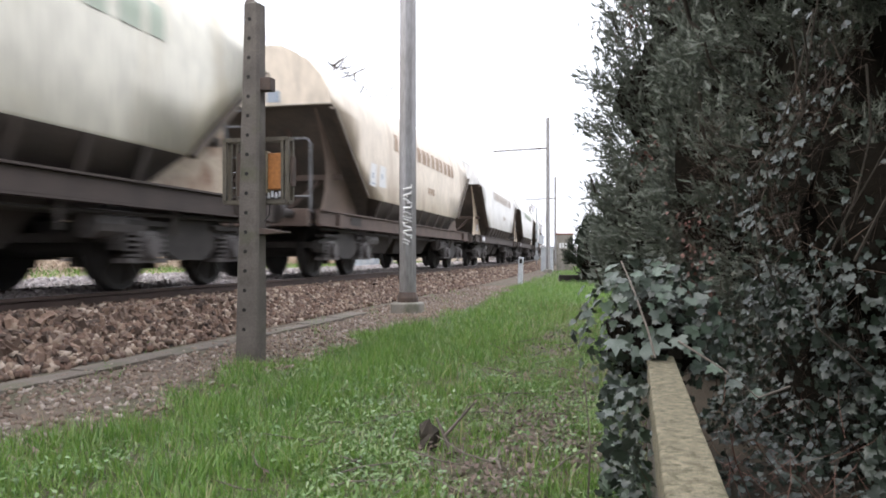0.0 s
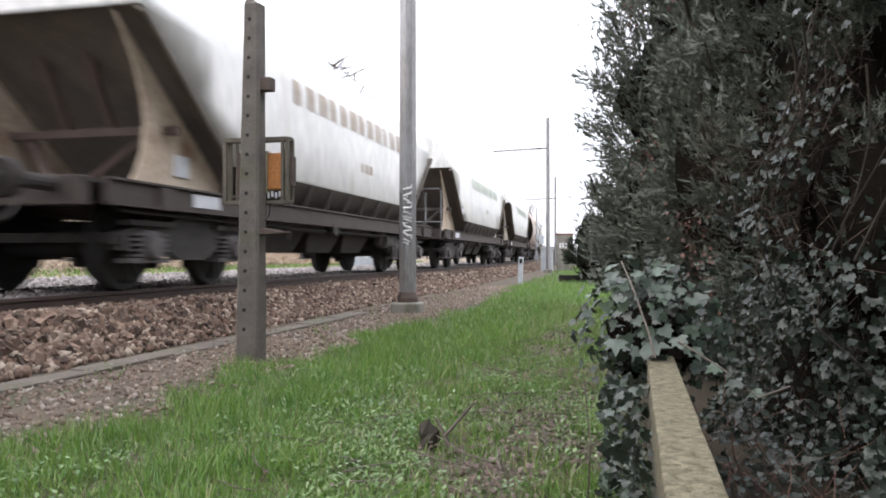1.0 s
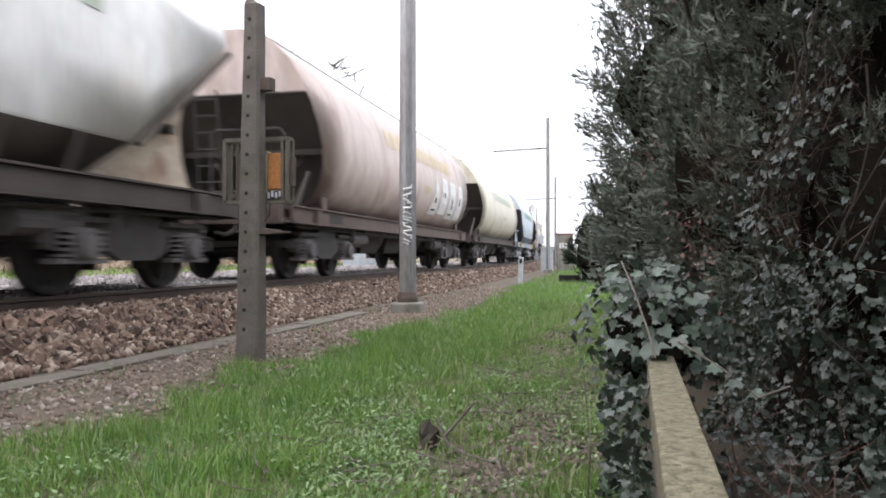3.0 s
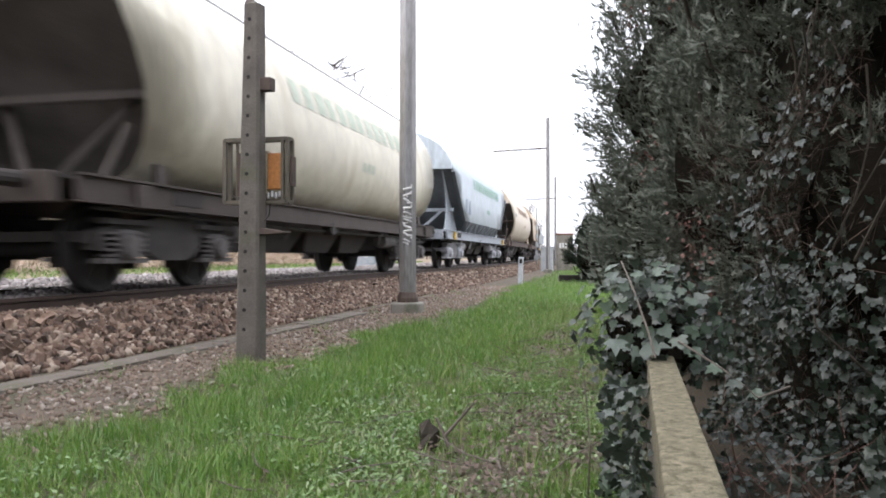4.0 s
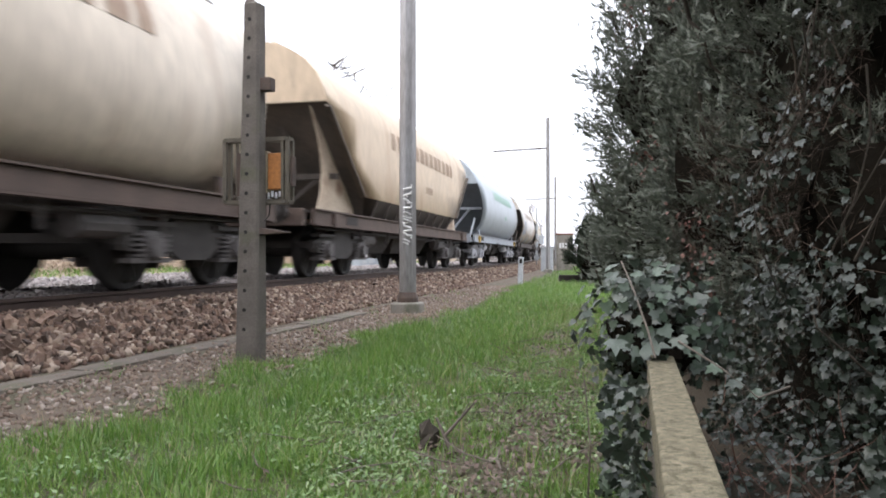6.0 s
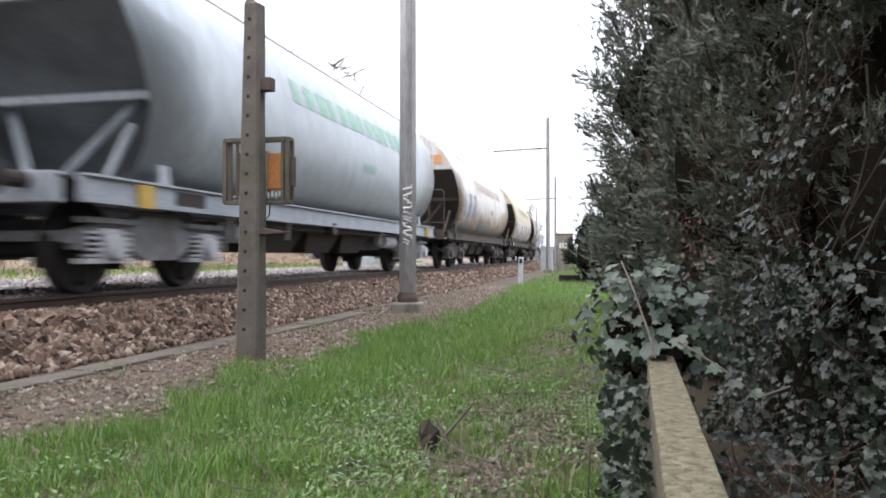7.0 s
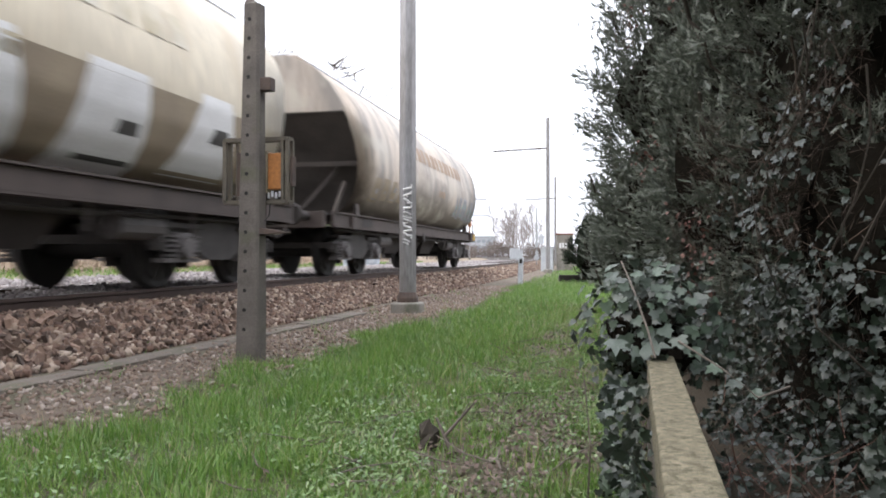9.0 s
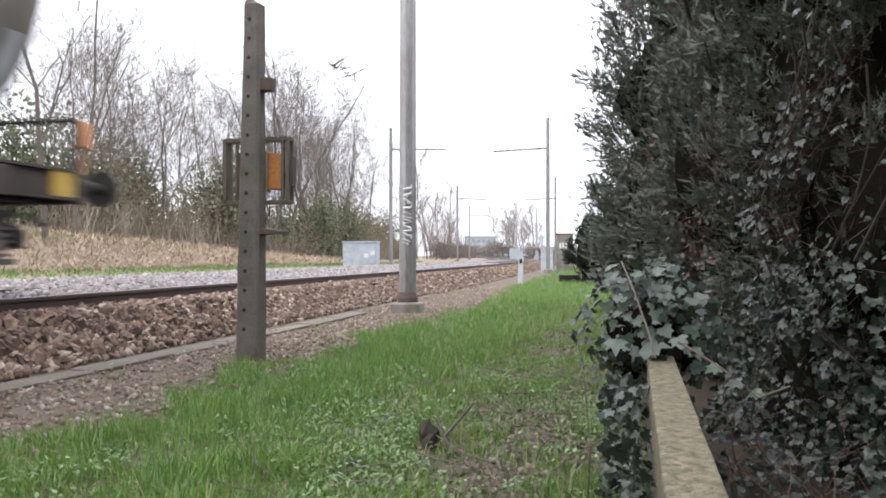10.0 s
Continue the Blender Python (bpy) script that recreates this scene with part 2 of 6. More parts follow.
def paint(name, base, stain, amount=0.4, rough=0.5):
    return material(name, base, rough, other=tuple(0.86 * c for c in base), scale=0.9, fine=9, spread=0.25, stretch=(1, 1.6, 0.3), dirt=stain, dirt_scale=1.3,
                    dirt_amount=amount, bump=0.05)


def hopper_body(style, half):
    """The tank: a long shell whose ends are cut back below the cap, with a sunken, sloping end sheet."""
    prof = BARREL if style == "barrel" else FLAT
    cut = 0.65 if style == "barrel" else 2.35
    outline = list(prof) + [(-x, z) for x, z in prof[::-1]]
    bm = bmesh.new()
    end = half - 1.25
    ys = [-end + 2 * end * i / 8 for i in range(9)]
    rings = [[bm.verts.new((x, y, z)) for x, z in outline] for y in ys]
    n = len(outline)
    for a, b in zip(rings, rings[1:]):
        for i in range(n):
            f = bm.faces.new((a[i], a[(i + 1) % n], b[(i + 1) % n], b[i]))
            f.smooth = True
            if style == "flat" and min(i, n - 2 - i) <= 1 and i != n - 1:
                f.material_index = 2
    bm.faces.new(rings[0]), bm.faces.new(rings[-1])
    bmesh.ops.recalc_face_normals(bm, faces=bm.faces)
    if style == "flat":
        # the fold between the plain side and the skirt stays crisp
        for e in bm.edges:
            if len({f.material_index for f in e.link_faces}) > 1:
                e.smooth = False
    for s in (-1, 1):
        geom = list(bm.verts) + list(bm.edges) + list(bm.faces)
        r = bmesh.ops.bisect_plane(bm, geom=geom, plane_co=(0, s * end, 2.96), plane_no=(0, s * 1.80, -cut), clear_outer=True)
        es = [e for e in r["geom_cut"] if isinstance(e, bmesh.types.BMEdge)]
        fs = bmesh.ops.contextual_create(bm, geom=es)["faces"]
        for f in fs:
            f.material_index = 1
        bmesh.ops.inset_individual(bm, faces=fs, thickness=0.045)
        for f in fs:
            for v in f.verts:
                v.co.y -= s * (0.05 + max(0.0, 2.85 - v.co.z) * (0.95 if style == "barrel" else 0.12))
    return bm


def patch(bm, prof, y0, y1, z0, z1, lean=0.0, side=1, proud=0.009, lean_end=None):
    """A thin painted field that follows the wagon's side."""
    lean_end = lean if lean_end is None else lean_end
    steps = max(3, math.ceil((z1 - z0) / 0.06))
    rows = []
    for i in range(steps + 1):
        z = z0 + (z1 - z0) * i / steps
        x = side * (side_x(prof, z) + proud)
        rows.append((bm.verts.new((x, y0 + lean * (z - z0), z)), bm.verts.new((x, y1 + lean_end * (z - z0), z))))
    for a, b in zip(rows, rows[1:]):
        bm.faces.new((a[0], a[1], b[1], b[0])).smooth = True


M["wheel"] = material("wheel_steel", (0.018, 0.016, 0.015), 0.8, 0.0, scale=6, fine=30, bump=0.2)
M["bogie"] = material("bogie_grime", (0.022, 0.019, 0.018), 0.8, 0.0, other=(0.055, 0.048, 0.044), scale=5, fine=30, bump=0.4)
M["bogie_pale"] = material("bogie_grey", (0.25, 0.255, 0.27), 0.75, 0.1, other=(0.09, 0.085, 0.085), scale=4, fine=30, bump=0.3)
M["strut"] = material("strut_grime", (0.10, 0.082, 0.07), 0.85, other=(0.06, 0.05, 0.044), scale=4, fine=30, bump=0.2)
M["strut_rust"] = material("strut_rust", (0.10, 0.065, 0.05), 0.85, other=(0.06, 0.042, 0.034), scale=4, fine=30, bump=0.2)
M["yellow"] = material("yellow_mark", (0.62, 0.40, 0.07), 0.6, scale=4, bump=0.1, dirt=(0.2, 0.15, 0.08))
M["plate"] = material("white_plate", (0.75, 0.75, 0.78), 0.5, scale=4, bump=0.05)
WAGONS, WHEELS = [], []
# shifts along the track in metres, fitted so the wagons line up in the camera's view
VIEW_SHIFT = {0: 0.05, 1: 0.08, 3: -0.15, 5: 0.28, 6: 0.10}


def wheelset_mesh():
    bm = bmesh.new()
    lathe(bm, ((-0.84, 0.10), (-0.83, 0.36), (-0.80, 0.40), (-0.815, 0.46), (-0.70, 0.475), (-0.685, 0.49), (-0.67, 0.40), (-0.68, 0.11), (0.68, 0.11), (0.67, 0.40),
               (0.685, 0.49), (0.70, 0.475), (0.815, 0.46), (0.80, 0.40), (0.83, 0.36), (0.84, 0.10)), "X", 24)
    for v in bm.verts:
        if abs(math.hypot(v.co.y, v.co.z) - 0.36) < 0.01:
            a = math.atan2(v.co.z, v.co.y)
            v.co.x *= 1.03 if math.sin(4 * a) > 0 else 0.97
    return finish("wheelset", bm, M["wheel"])


def side_frame_mesh(s, mat):
    bm = bmesh.new()
    shape = ((-1.42, 0.50), (-1.38, 0.62), (-1.05, 0.70), (-0.5, 0.70), (-0.35, 0.82), (0.35, 0.82), (0.5, 0.70), (1.05, 0.70), (1.38, 0.62), (1.42, 0.50), (1.15, 0.50),
             (0.62, 0.52), (0.45, 0.40), (0.28, 0.33), (-0.28, 0.33), (-0.45, 0.40), (-0.62, 0.52), (-1.15, 0.50))
    a, b = s * 0.97, s * 1.09
    lo, hi = [bm.verts.new((a, y, z)) for y, z in shape], [bm.verts.new((b, y, z)) for y, z in shape]
    n = len(shape)
    bm.faces.new(lo), bm.faces.new(hi)
    for i in range(n):
        bm.faces.new((lo[i], lo[(i + 1) % n], hi[(i + 1) % n], hi[i]))
    bmesh.ops.recalc_face_normals(bm, faces=bm.faces)
    # top flange and hanging ends of the pressed frame
    x0, x1 = sorted((s * 0.98, s * 1.15))
    box(bm, x0, x1, -1.25, -0.45, 0.70, 0.755)
    box(bm, x0, x1, 0.45, 1.25, 0.70, 0.755)
    box(bm, x0, x1, -0.36, 0.36, 0.822, 0.86)
    for y in (-1.36, 1.30):
        box(bm, x0, x1, y, y + 0.06, 0.44, 0.60)
    return finish("side_frame", bm, mat)


def axle_box_mesh(s, mat):
    bm = bmesh.new()
    x0, x1 = sorted((s * 0.92, s * 1.16))
    box(bm, x0, x1, -0.16, 0.16, -0.14, 0.19, 0.035)
    rod(bm, (s * 1.1, 0, 0.01), (s * 1.23, 0, 0.01), 0.135, 16, 0.12)
    # ledges that carry the springs, and the tie under the box
    bar(bm, (s * 1.06, -0.36, -0.13), (s * 1.06, 0.36, -0.13), 0.18, 0.05)
    return finish("axle_box", bm, mat)


def spring_mesh(s, mat):
    bm = bmesh.new()
    for i in range(5):
        lathe(bm, ((0, 0), (0.001, 0.095), (0.026, 0.095), (0.027, 0.0)), "Z", 10)
        bmesh.ops.translate(bm, verts=bm.verts[-40:], vec=(s * 1.075, 0, -0.13 + i * 0.056))
    return finish("coil_spring", bm, mat)


M["axle_bogie"] = material("axle_box_grey", (0.12, 0.108, 0.105), 0.7, other=(0.05, 0.043, 0.042), scale=6, fine=40, bump=0.3)
M["axle_bogie_pale"] = material("axle_box_pale", (0.50, 0.51, 0.54), 0.7, other=(0.3, 0.3, 0.32), scale=6, fine=40, bump=0.3)
SHARED = {}
for tone in ("bogie", "bogie_pale"):
    for s in (-1, 1):
        SHARED[tone, s] = (side_frame_mesh(s, M[tone]), axle_box_mesh(s, M["axle_" + tone]), spring_mesh(s, M["axle_" + tone]))
SHARED["wheelset"] = wheelset_mesh()
bm = bmesh.new()
rod(bm, (0, 0, 0), (0, 0.40, 0), 0.075, 12)
rod(bm, (0, 0.38, 0), (0, 0.62, 0), 0.055, 12)
rod(bm, (0, 0.60, 0), (0, 0.66, 0), 0.185, 18, 0.17)
SHARED["buffer"] = finish("buffer", bm, M["dark"])


def make_bogie(root, y, tone):
    bm = bmesh.new()
    box(bm, -1.0, 1.0, y - 0.17, y + 0.17, 0.50, 0.80, 0.02)
    rod(bm, (0, y, 0.78), (0, y, 0.92), 0.22, 12)
    bog = part("bogie", bm, M[tone], root)
    for e in (-1.3, 1.3):
        part("end_beam", box(bmesh.new(), -1.0, 1.0, y + e - 0.05, y + e + 0.05, 0.52, 0.62), M[tone], bog)
    for w in (-0.9, 0.9):
        WHEELS.append((share("wheelset", SHARED["wheelset"], bog, pose(0, y + w, 0.475)), y + w))
        for s in (-1, 1):
            share("axle_box", SHARED[tone, s][1], bog, pose(0, y + w, 0.46))
            for d in (-0.24, 0.24):
                share("coil_spring", SHARED[tone, s][2], bog, pose(0, y + w + d, 0.50))
    for s in (-1, 1):
        share("side_frame", SHARED[tone, s][0], bog, pose(0, y, 0))
        part("brake_hanger", bar(bmesh.new(), (s * 0.80, y - 0.34, 0.66), (s * 0.80, y - 0.40, 0.24), 0.16, 0.07), M["dark"], bog)
        part("brake_hanger", bar(bmesh.new(), (s * 0.80, y + 0.34, 0.66), (s * 0.80, y + 0.40, 0.24), 0.16, 0.07), M["dark"], bog)
        for e in (-0.62, 0.42):
            part("brake_block", rod(bmesh.new(), (s * 0.75, y + e, 0.42), (s * 0.75, y + e + 0.2, 0.42), 0.09, 8), M["dark"], bog)


def lettering(root, prof, mat, y0, y1, z0, z1, count, side=1):
    """A company's name, as one plain block for each letter."""
    step = (y1 - y0) / count
    for i in range(count):
        bm = bmesh.new()
        patch(bm, prof, y0 + i * step, y0 + (i + 0.66 + 0.14 * ((i * 7) % 3 - 1) * 0.7) * step, z0, z1, 0, side)
        part("letter_block", bm, mat, root)


def fr_dark(k):
    return M["strut_rust"] if k in (2, 5, 11, 12) else M["strut"]


def make_wagon(k, style, half, front, colour, end, frame_mat, skirt, gusset, label, tone="bogie", rail_front=False):
    """front: distance of its leading buffers ahead of the train's tail."""
    prof = BARREL if style == "barrel" else FLAT
    root = new("hopper_wagon")
    tagged(root, label, "wagon", "wagons of the grain train")
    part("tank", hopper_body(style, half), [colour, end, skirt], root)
    head = half - 0.66
    for s in (-1, 1):
        bm = bmesh.new()
        x0, x1 = sorted((s * 1.20, s * 1.27))
        box(bm, x0, x1, -head + 0.2, head - 0.2, 0.90, 1.12, 0.008)
        x0, x1 = sorted((s * 1.20, s * 1.31))
        box(bm, x0, x1, -head + 0.2, head - 0.2, 1.121, 1.145)
        box(bm, x0, x1, -head + 0.2, head - 0.2, 0.875, 0.899)
        part("sole_bar", bm, frame_mat, root)
        for y in (-head, head):
            share("buffer", SHARED["buffer"], root, pose(s * 0.875, y + 0.07 * (1 if y > 0 else -1), 1.06, 0, 0, 0 if y > 0 else 180))
        # lifting lugs and inspection plates along the sole bar
        for y in (-head + 1.1, head - 1.1):
            bm = bmesh.new()
            x0, x1 = sorted((s * 1.27, s * 1.34))
            box(bm, x0, x1, y - 0.11, y + 0.11, 0.86, 1.10, 0.01)
            part("lifting_lug", bm, M["yellow"] if k in (3, 6) else frame_mat, root)
        bm = bmesh.new()
        box(bm, *sorted((s * 1.272, s * 1.28)), -head + 1.7, -head + 2.3, 0.94, 1.09)
        part("data_plate", bm, M["plate"] if k in (1, 9, 10, 11) else M["dark"], root)
    for y in (-head, head):
        bm = bmesh.new()
        box(bm, -1.17, 1.17, y - 0.07, y + 0.07, 0.86, 1.14, 0.01)
        part("headstock", bm, frame_mat, root)
        t = 1 if y > 0 else -1
        bm = bmesh.new()
        rod(bm, (0, y, 1.02), (0, y + t * 0.30, 1.02), 0.05, 8)
        rod(bm, (0, y + t * 0.3, 1.06), (0, y + t * 0.42, 0.92), 0.035, 8)
        rod(bm, (0, y + t * 0.36, 0.98), (0, y + t * 0.36, 0.70), 0.03, 8)
        part("coupling_hook", bm, M["dark"], root)
        # air hose
        bm = bmesh.new()
        pipe(bm, [(0.5, y + t * 0.05, 0.9), (0.5, y + t * 0.2, 0.75), (0.45, y + t * 0.35, 0.68), (0.4, y + t * 0.5, 0.72)], 0.025)
        part("air_hose", bm, M["dark"], root)
        # end platform
        bm = bmesh.new()
        box(bm, -1.18, 1.18, min(y, y - t * 2.4), max(y, y - t * 2.4), 1.085, 1.115)
        part("platform", bm, M["dark"], root)
        # braces under the overhanging cap
        base = y - t * 0.35
        top = t * (half - 1.55)
        for s in (-1, 1):
            bm = bmesh.new()
            if style == "barrel":
                bar(bm, (s * 0.12, base - t * 0.8, 1.12), (s * 0.85, top - t * 0.75, 2.12), 0.085, 0.07)
                bar(bm, (s * 1.0, base - t * 0.5, 1.12), (s * 1.12, top - t * 0.25, 1.75), 0.06, 0.05)
            else:
                bar(bm, (s * 0.15, base - t * 0.8, 1.12), (s * 0.80, base - t * 1.2, 1.78), 0.10, 0.07)
                bar(bm, (s * 0.30, base - t * 1.25, 1.80), (s * 0.30, top - t * 0.15, 2.80), 0.10, 0.08)
            part("brace", bm, gusset if k in (3, 6) else fr_dark(k), root)
        bm = bmesh.new()
        if style == "barrel":
            bar(bm, (-1.32, top - t * 0.55, 2.12), (1.32, top - t * 0.55, 2.12), 0.09, 0.09)
        else:
            bar(bm, (-1.18, base - t * 1.15, 1.80), (1.18, base - t * 1.15, 1.80), 0.10, 0.10)
        part("cross_beam", bm, gusset if k in (3, 6) else fr_dark(k), root)
        if style == "flat":
            # curved gusset plates that carry the hopper's overhang
            for s in (-1, 1):
                bm = bmesh.new()
                c = half - 1.25
                edge = [(t * (c - back), z) for back, z in ((0.03, 2.90), (0.20, 2.66), (0.38, 2.40), (0.50, 2.10), (0.55, 1.80), (0.50, 1.50), (0.38, 1.25), (0.26, 1.13),
                                                            (2.15, 1.13), (2.15, 1.30))]
                lo, hi = [bm.verts.new((s * 1.00, a, b)) for a, b in edge], [bm.verts.new((s * 1.03, a, b)) for a, b in edge]
                bm.faces.new(lo), bm.faces.new(hi)
                for i in range(len(edge)):
                    j = (i + 1) % len(edge)
                    bm.faces.new((lo[i], lo[j], hi[j], hi[i]))
                bmesh.ops.recalc_face_normals(bm, faces=bm.faces)
                part("gusset_plate", bm, gusset, root)
                # dark flange along the slanting edge of the side
                bm = bmesh.new()
                bar(bm, (s * 1.35, t * (c + 0.02), 2.88), (s * 1.35, t * (c - 1.80), 1.50), 0.10, 0.05)
                part("edge_flange", bm, end, root)
    # handrail on the leading platform
    if rail_front:
        y = -head + 0.12
        bm = bmesh.new()
        pipe(bm, [(-0.05, y, 1.1), (-0.05, y, 2.22), (0.02, y, 2.3), (1.08, y, 2.3), (1.15, y, 2.22), (1.15, y, 1.1)], 0.021)
        pipe(bm, [(-0.05, y, 1.35), (1.15, y, 1.35)], 0.022)
        pipe(bm, [(0.7, y, 1.1), (0.7, y, 2.2)], 0.022)
        part("handrail", bm, M["bogie_pale"] if style == "flat" else M["bogie"], root)
        bm = bmesh.new()
        for x in (-0.55, -0.15):
            rod(bm, (x, y + 0.55, 1.1), (x, y + 0.30, 3.0), 0.022, 6)
        for i in range(7):
            z = 1.3 + i * 0.26
            rod(bm, (-0.55, y + 0.52 - i * 0.033, z), (-0.15, y + 0.52 - i * 0.033, z), 0.014, 6)
        part("ladder", bm, M["bogie_pale"] if style == "flat" else M["bogie"], root)
    # roof hatch strip and walkway
    bm = bmesh.new()
    box(bm, -0.30, 0.30, -half + 1.5, half - 1.5, 4.01, 4.08, 0.02)
    part("roof_hatch", bm, colour, root)
    bm = bmesh.new()
    box(bm, 0.63, 0.65, -half + 1.4, half - 1.4, 3.81, 3.85)
    part("roof_rail", bm, M["steel"], root)
    # ribs of the hopper's skirt
    if style == "flat":
        n = 9
        for i in range(n):
            y = -half + 3.9 + (2 * half - 7.8) * i / (n - 1)
            for s in (-1, 1):
                bm = bmesh.new()
                bar(bm, (s * 1.24, y, 1.15), (s * 1.38, y, 1.49), 0.06, 0.04)
                part("skirt_rib", bm, skirt, root)
    if style == "barrel":
        for y in (-half + 2.2, half - 2.2):
            for s in (-1, 1):
                part("saddle_bracket", bar(bmesh.new(), (s * 1.22, y, 1.13), (s * 1.20, y, 1.36), 0.20, 0.05), frame_mat, root)
    # air reservoirs, pipes and release levers hung below the sole bar
    for y in (-3.3, 3.4):
        bm = bmesh.new()
        lathe(bm, ((y - 0.42, 0.05), (y - 0.40, 0.15), (y + 0.40, 0.15), (y + 0.42, 0.05)), "Y", 12)
        bmesh.ops.translate(bm, verts=bm.verts, vec=(1.0, 0, 0.70))
        part("air_reservoir", bm, M["axle_" + tone], root)
    for y in (-4.0, -2.2, 2.4, 4.2):
        bm = bmesh.new()
        bar(bm, (1.22, y, 0.90), (1.14, y + 0.08, 0.62), 0.05, 0.03)
        part("release_lever", bm, M["axle_" + tone], root)
    bm = bmesh.new()
    pipe(bm, [(1.16, -half + 1.2, 0.84), (1.16, -2, 0.80), (1.16, 2, 0.80), (1.16, half - 1.2, 0.84)], 0.022)
    part("brake_pipe", bm, M["bogie"], root)
    # discharge gear and brake cylinder between the bogies
    for y in (-1.7, 0.0, 1.7):
        bm = bmesh.new()
        vs = [bm.verts.new(p) for p in ((-0.95, y - 0.84, 0.9), (0.95, y - 0.84, 0.9), (0.95, y + 0.84, 0.9), (-0.95, y + 0.84, 0.9),
                                        (-0.75, y - 0.55, 0.44), (0.75, y - 0.55, 0.44), (0.75, y + 0.55, 0.44), (-0.75, y + 0.55, 0.44))]
        for q in ((0, 1, 5, 4), (1, 2, 6, 5), (2, 3, 7, 6), (3, 0, 4, 7), (4, 5, 6, 7)):
            bm.faces.new([vs[i] for i in q])
        part("discharge_chute", bm, M["dark"], root)
    bm = bmesh.new()
    rod(bm, (0.75, -2.9, 0.72), (0.75, -2.3, 0.72), 0.16, 12)
    rod(bm, (0.9, -2.3, 0.8), (0.9, 3.0, 0.8), 0.025, 6)
    part("brake_cylinder", bm, M["bogie"], root)
    bm = bmesh.new()
    rod(bm, (1.12, -0.5, 0.84), (1.3, -0.5, 0.84), 0.11, 10)
    part("hand_wheel", bm, M["bogie"], root)
    pivot = 2.35 if k == 3 else 2.65
    for y in (-half + pivot, half - pivot):
        make_bogie(root, y, tone)
    WAGONS.append((root, front - half - VIEW_SHIFT.get(k, 0.0)))
    return root, prof


def soft_patches(mat, colour, scale, lo, hi, shift, top=None, stretch=(1, 0.5, 0.8)):
    """Soft-edged patches of paint, soot or painted lower shade; top: the height above which they thin out."""
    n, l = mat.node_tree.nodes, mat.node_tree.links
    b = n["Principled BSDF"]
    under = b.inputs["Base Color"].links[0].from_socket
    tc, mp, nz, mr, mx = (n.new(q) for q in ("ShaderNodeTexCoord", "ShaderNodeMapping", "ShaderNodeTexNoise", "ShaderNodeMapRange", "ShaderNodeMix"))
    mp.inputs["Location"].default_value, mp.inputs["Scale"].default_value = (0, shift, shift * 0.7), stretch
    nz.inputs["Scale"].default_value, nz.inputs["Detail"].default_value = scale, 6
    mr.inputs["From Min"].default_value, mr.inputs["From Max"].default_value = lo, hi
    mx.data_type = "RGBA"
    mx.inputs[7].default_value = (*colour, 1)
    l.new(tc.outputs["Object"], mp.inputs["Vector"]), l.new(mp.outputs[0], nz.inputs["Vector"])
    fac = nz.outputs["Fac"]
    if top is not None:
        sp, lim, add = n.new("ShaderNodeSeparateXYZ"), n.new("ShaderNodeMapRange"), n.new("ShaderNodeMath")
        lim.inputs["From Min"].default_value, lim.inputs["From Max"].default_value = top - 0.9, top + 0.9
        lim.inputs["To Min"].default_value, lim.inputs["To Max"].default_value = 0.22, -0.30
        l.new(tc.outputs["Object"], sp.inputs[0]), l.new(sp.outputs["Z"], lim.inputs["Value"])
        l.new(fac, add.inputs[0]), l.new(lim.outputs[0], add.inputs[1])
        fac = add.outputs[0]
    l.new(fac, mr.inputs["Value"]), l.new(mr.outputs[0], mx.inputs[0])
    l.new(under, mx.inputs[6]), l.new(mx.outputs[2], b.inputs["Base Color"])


P = {
    "cream": paint("cream_paint", (0.82, 0.78, 0.66), (0.47, 0.41, 0.30), 0.35),
    "olive": paint("dull_cream_paint", (0.70, 0.65, 0.53), (0.44, 0.38, 0.28), 0.42),
    "beige": paint("beige_paint", (0.72, 0.62, 0.50), (0.42, 0.33, 0.25), 0.4),
    "white": paint("off_white_paint", (0.83, 0.81, 0.78), (0.52, 0.48, 0.41), 0.3),
    "grey_white": paint("grey_white_paint", (0.71, 0.68, 0.66), (0.42, 0.36, 0.27), 0.45),
    "pink": paint("faded_pink_paint", (0.58, 0.47, 0.42), (0.33, 0.24, 0.20), 0.45),
    "yellowish": paint("yellowed_paint", (0.63, 0.55, 0.41), (0.42, 0.34, 0.23), 0.45),
    "pale_blue": paint("pale_blue_paint", (0.56, 0.62, 0.67), (0.40, 0.43, 0.45), 0.3),
    "ochre": paint("ochre_paint", (0.63, 0.49, 0.345), (0.42, 0.29, 0.19), 0.4),
    "slate": paint("slate_blue_paint", (0.43, 0.475, 0.515), (0.28, 0.305, 0.32), 0.35, 0.4),
    "smoky_shaded": paint("smoky_shaded_beige_paint", (0.54, 0.45, 0.36), (0.22, 0.195, 0.17), 0.7),
}
# the tail wagon's soot, with shade painted low on its flanks, and old graffiti layers on the next but one
soft_patches(P["smoky_shaded"], (0.15, 0.125, 0.10), 1.1, 0.42, 0.62, 3.0, 2.2)
soft_patches(P["smoky_shaded"], (0.40, 0.36, 0.30), 1.9, 0.55, 0.72, 8.0)
soft_patches(P["grey_white"], (0.36, 0.27, 0.20), 0.9, 0.46, 0.58, 1.0, 2.2)
soft_patches(P["grey_white"], (0.22, 0.20, 0.19), 1.6, 0.60, 0.72, 6.0, 2.0)
soft_patches(P["grey_white"], (0.46, 0.45, 0.25), 1.5, 0.62, 0.70, 12.0)
soft_patches(P["grey_white"], (0.24, 0.29, 0.31), 1.3, 0.72, 0.80, 21.0, 2.3)
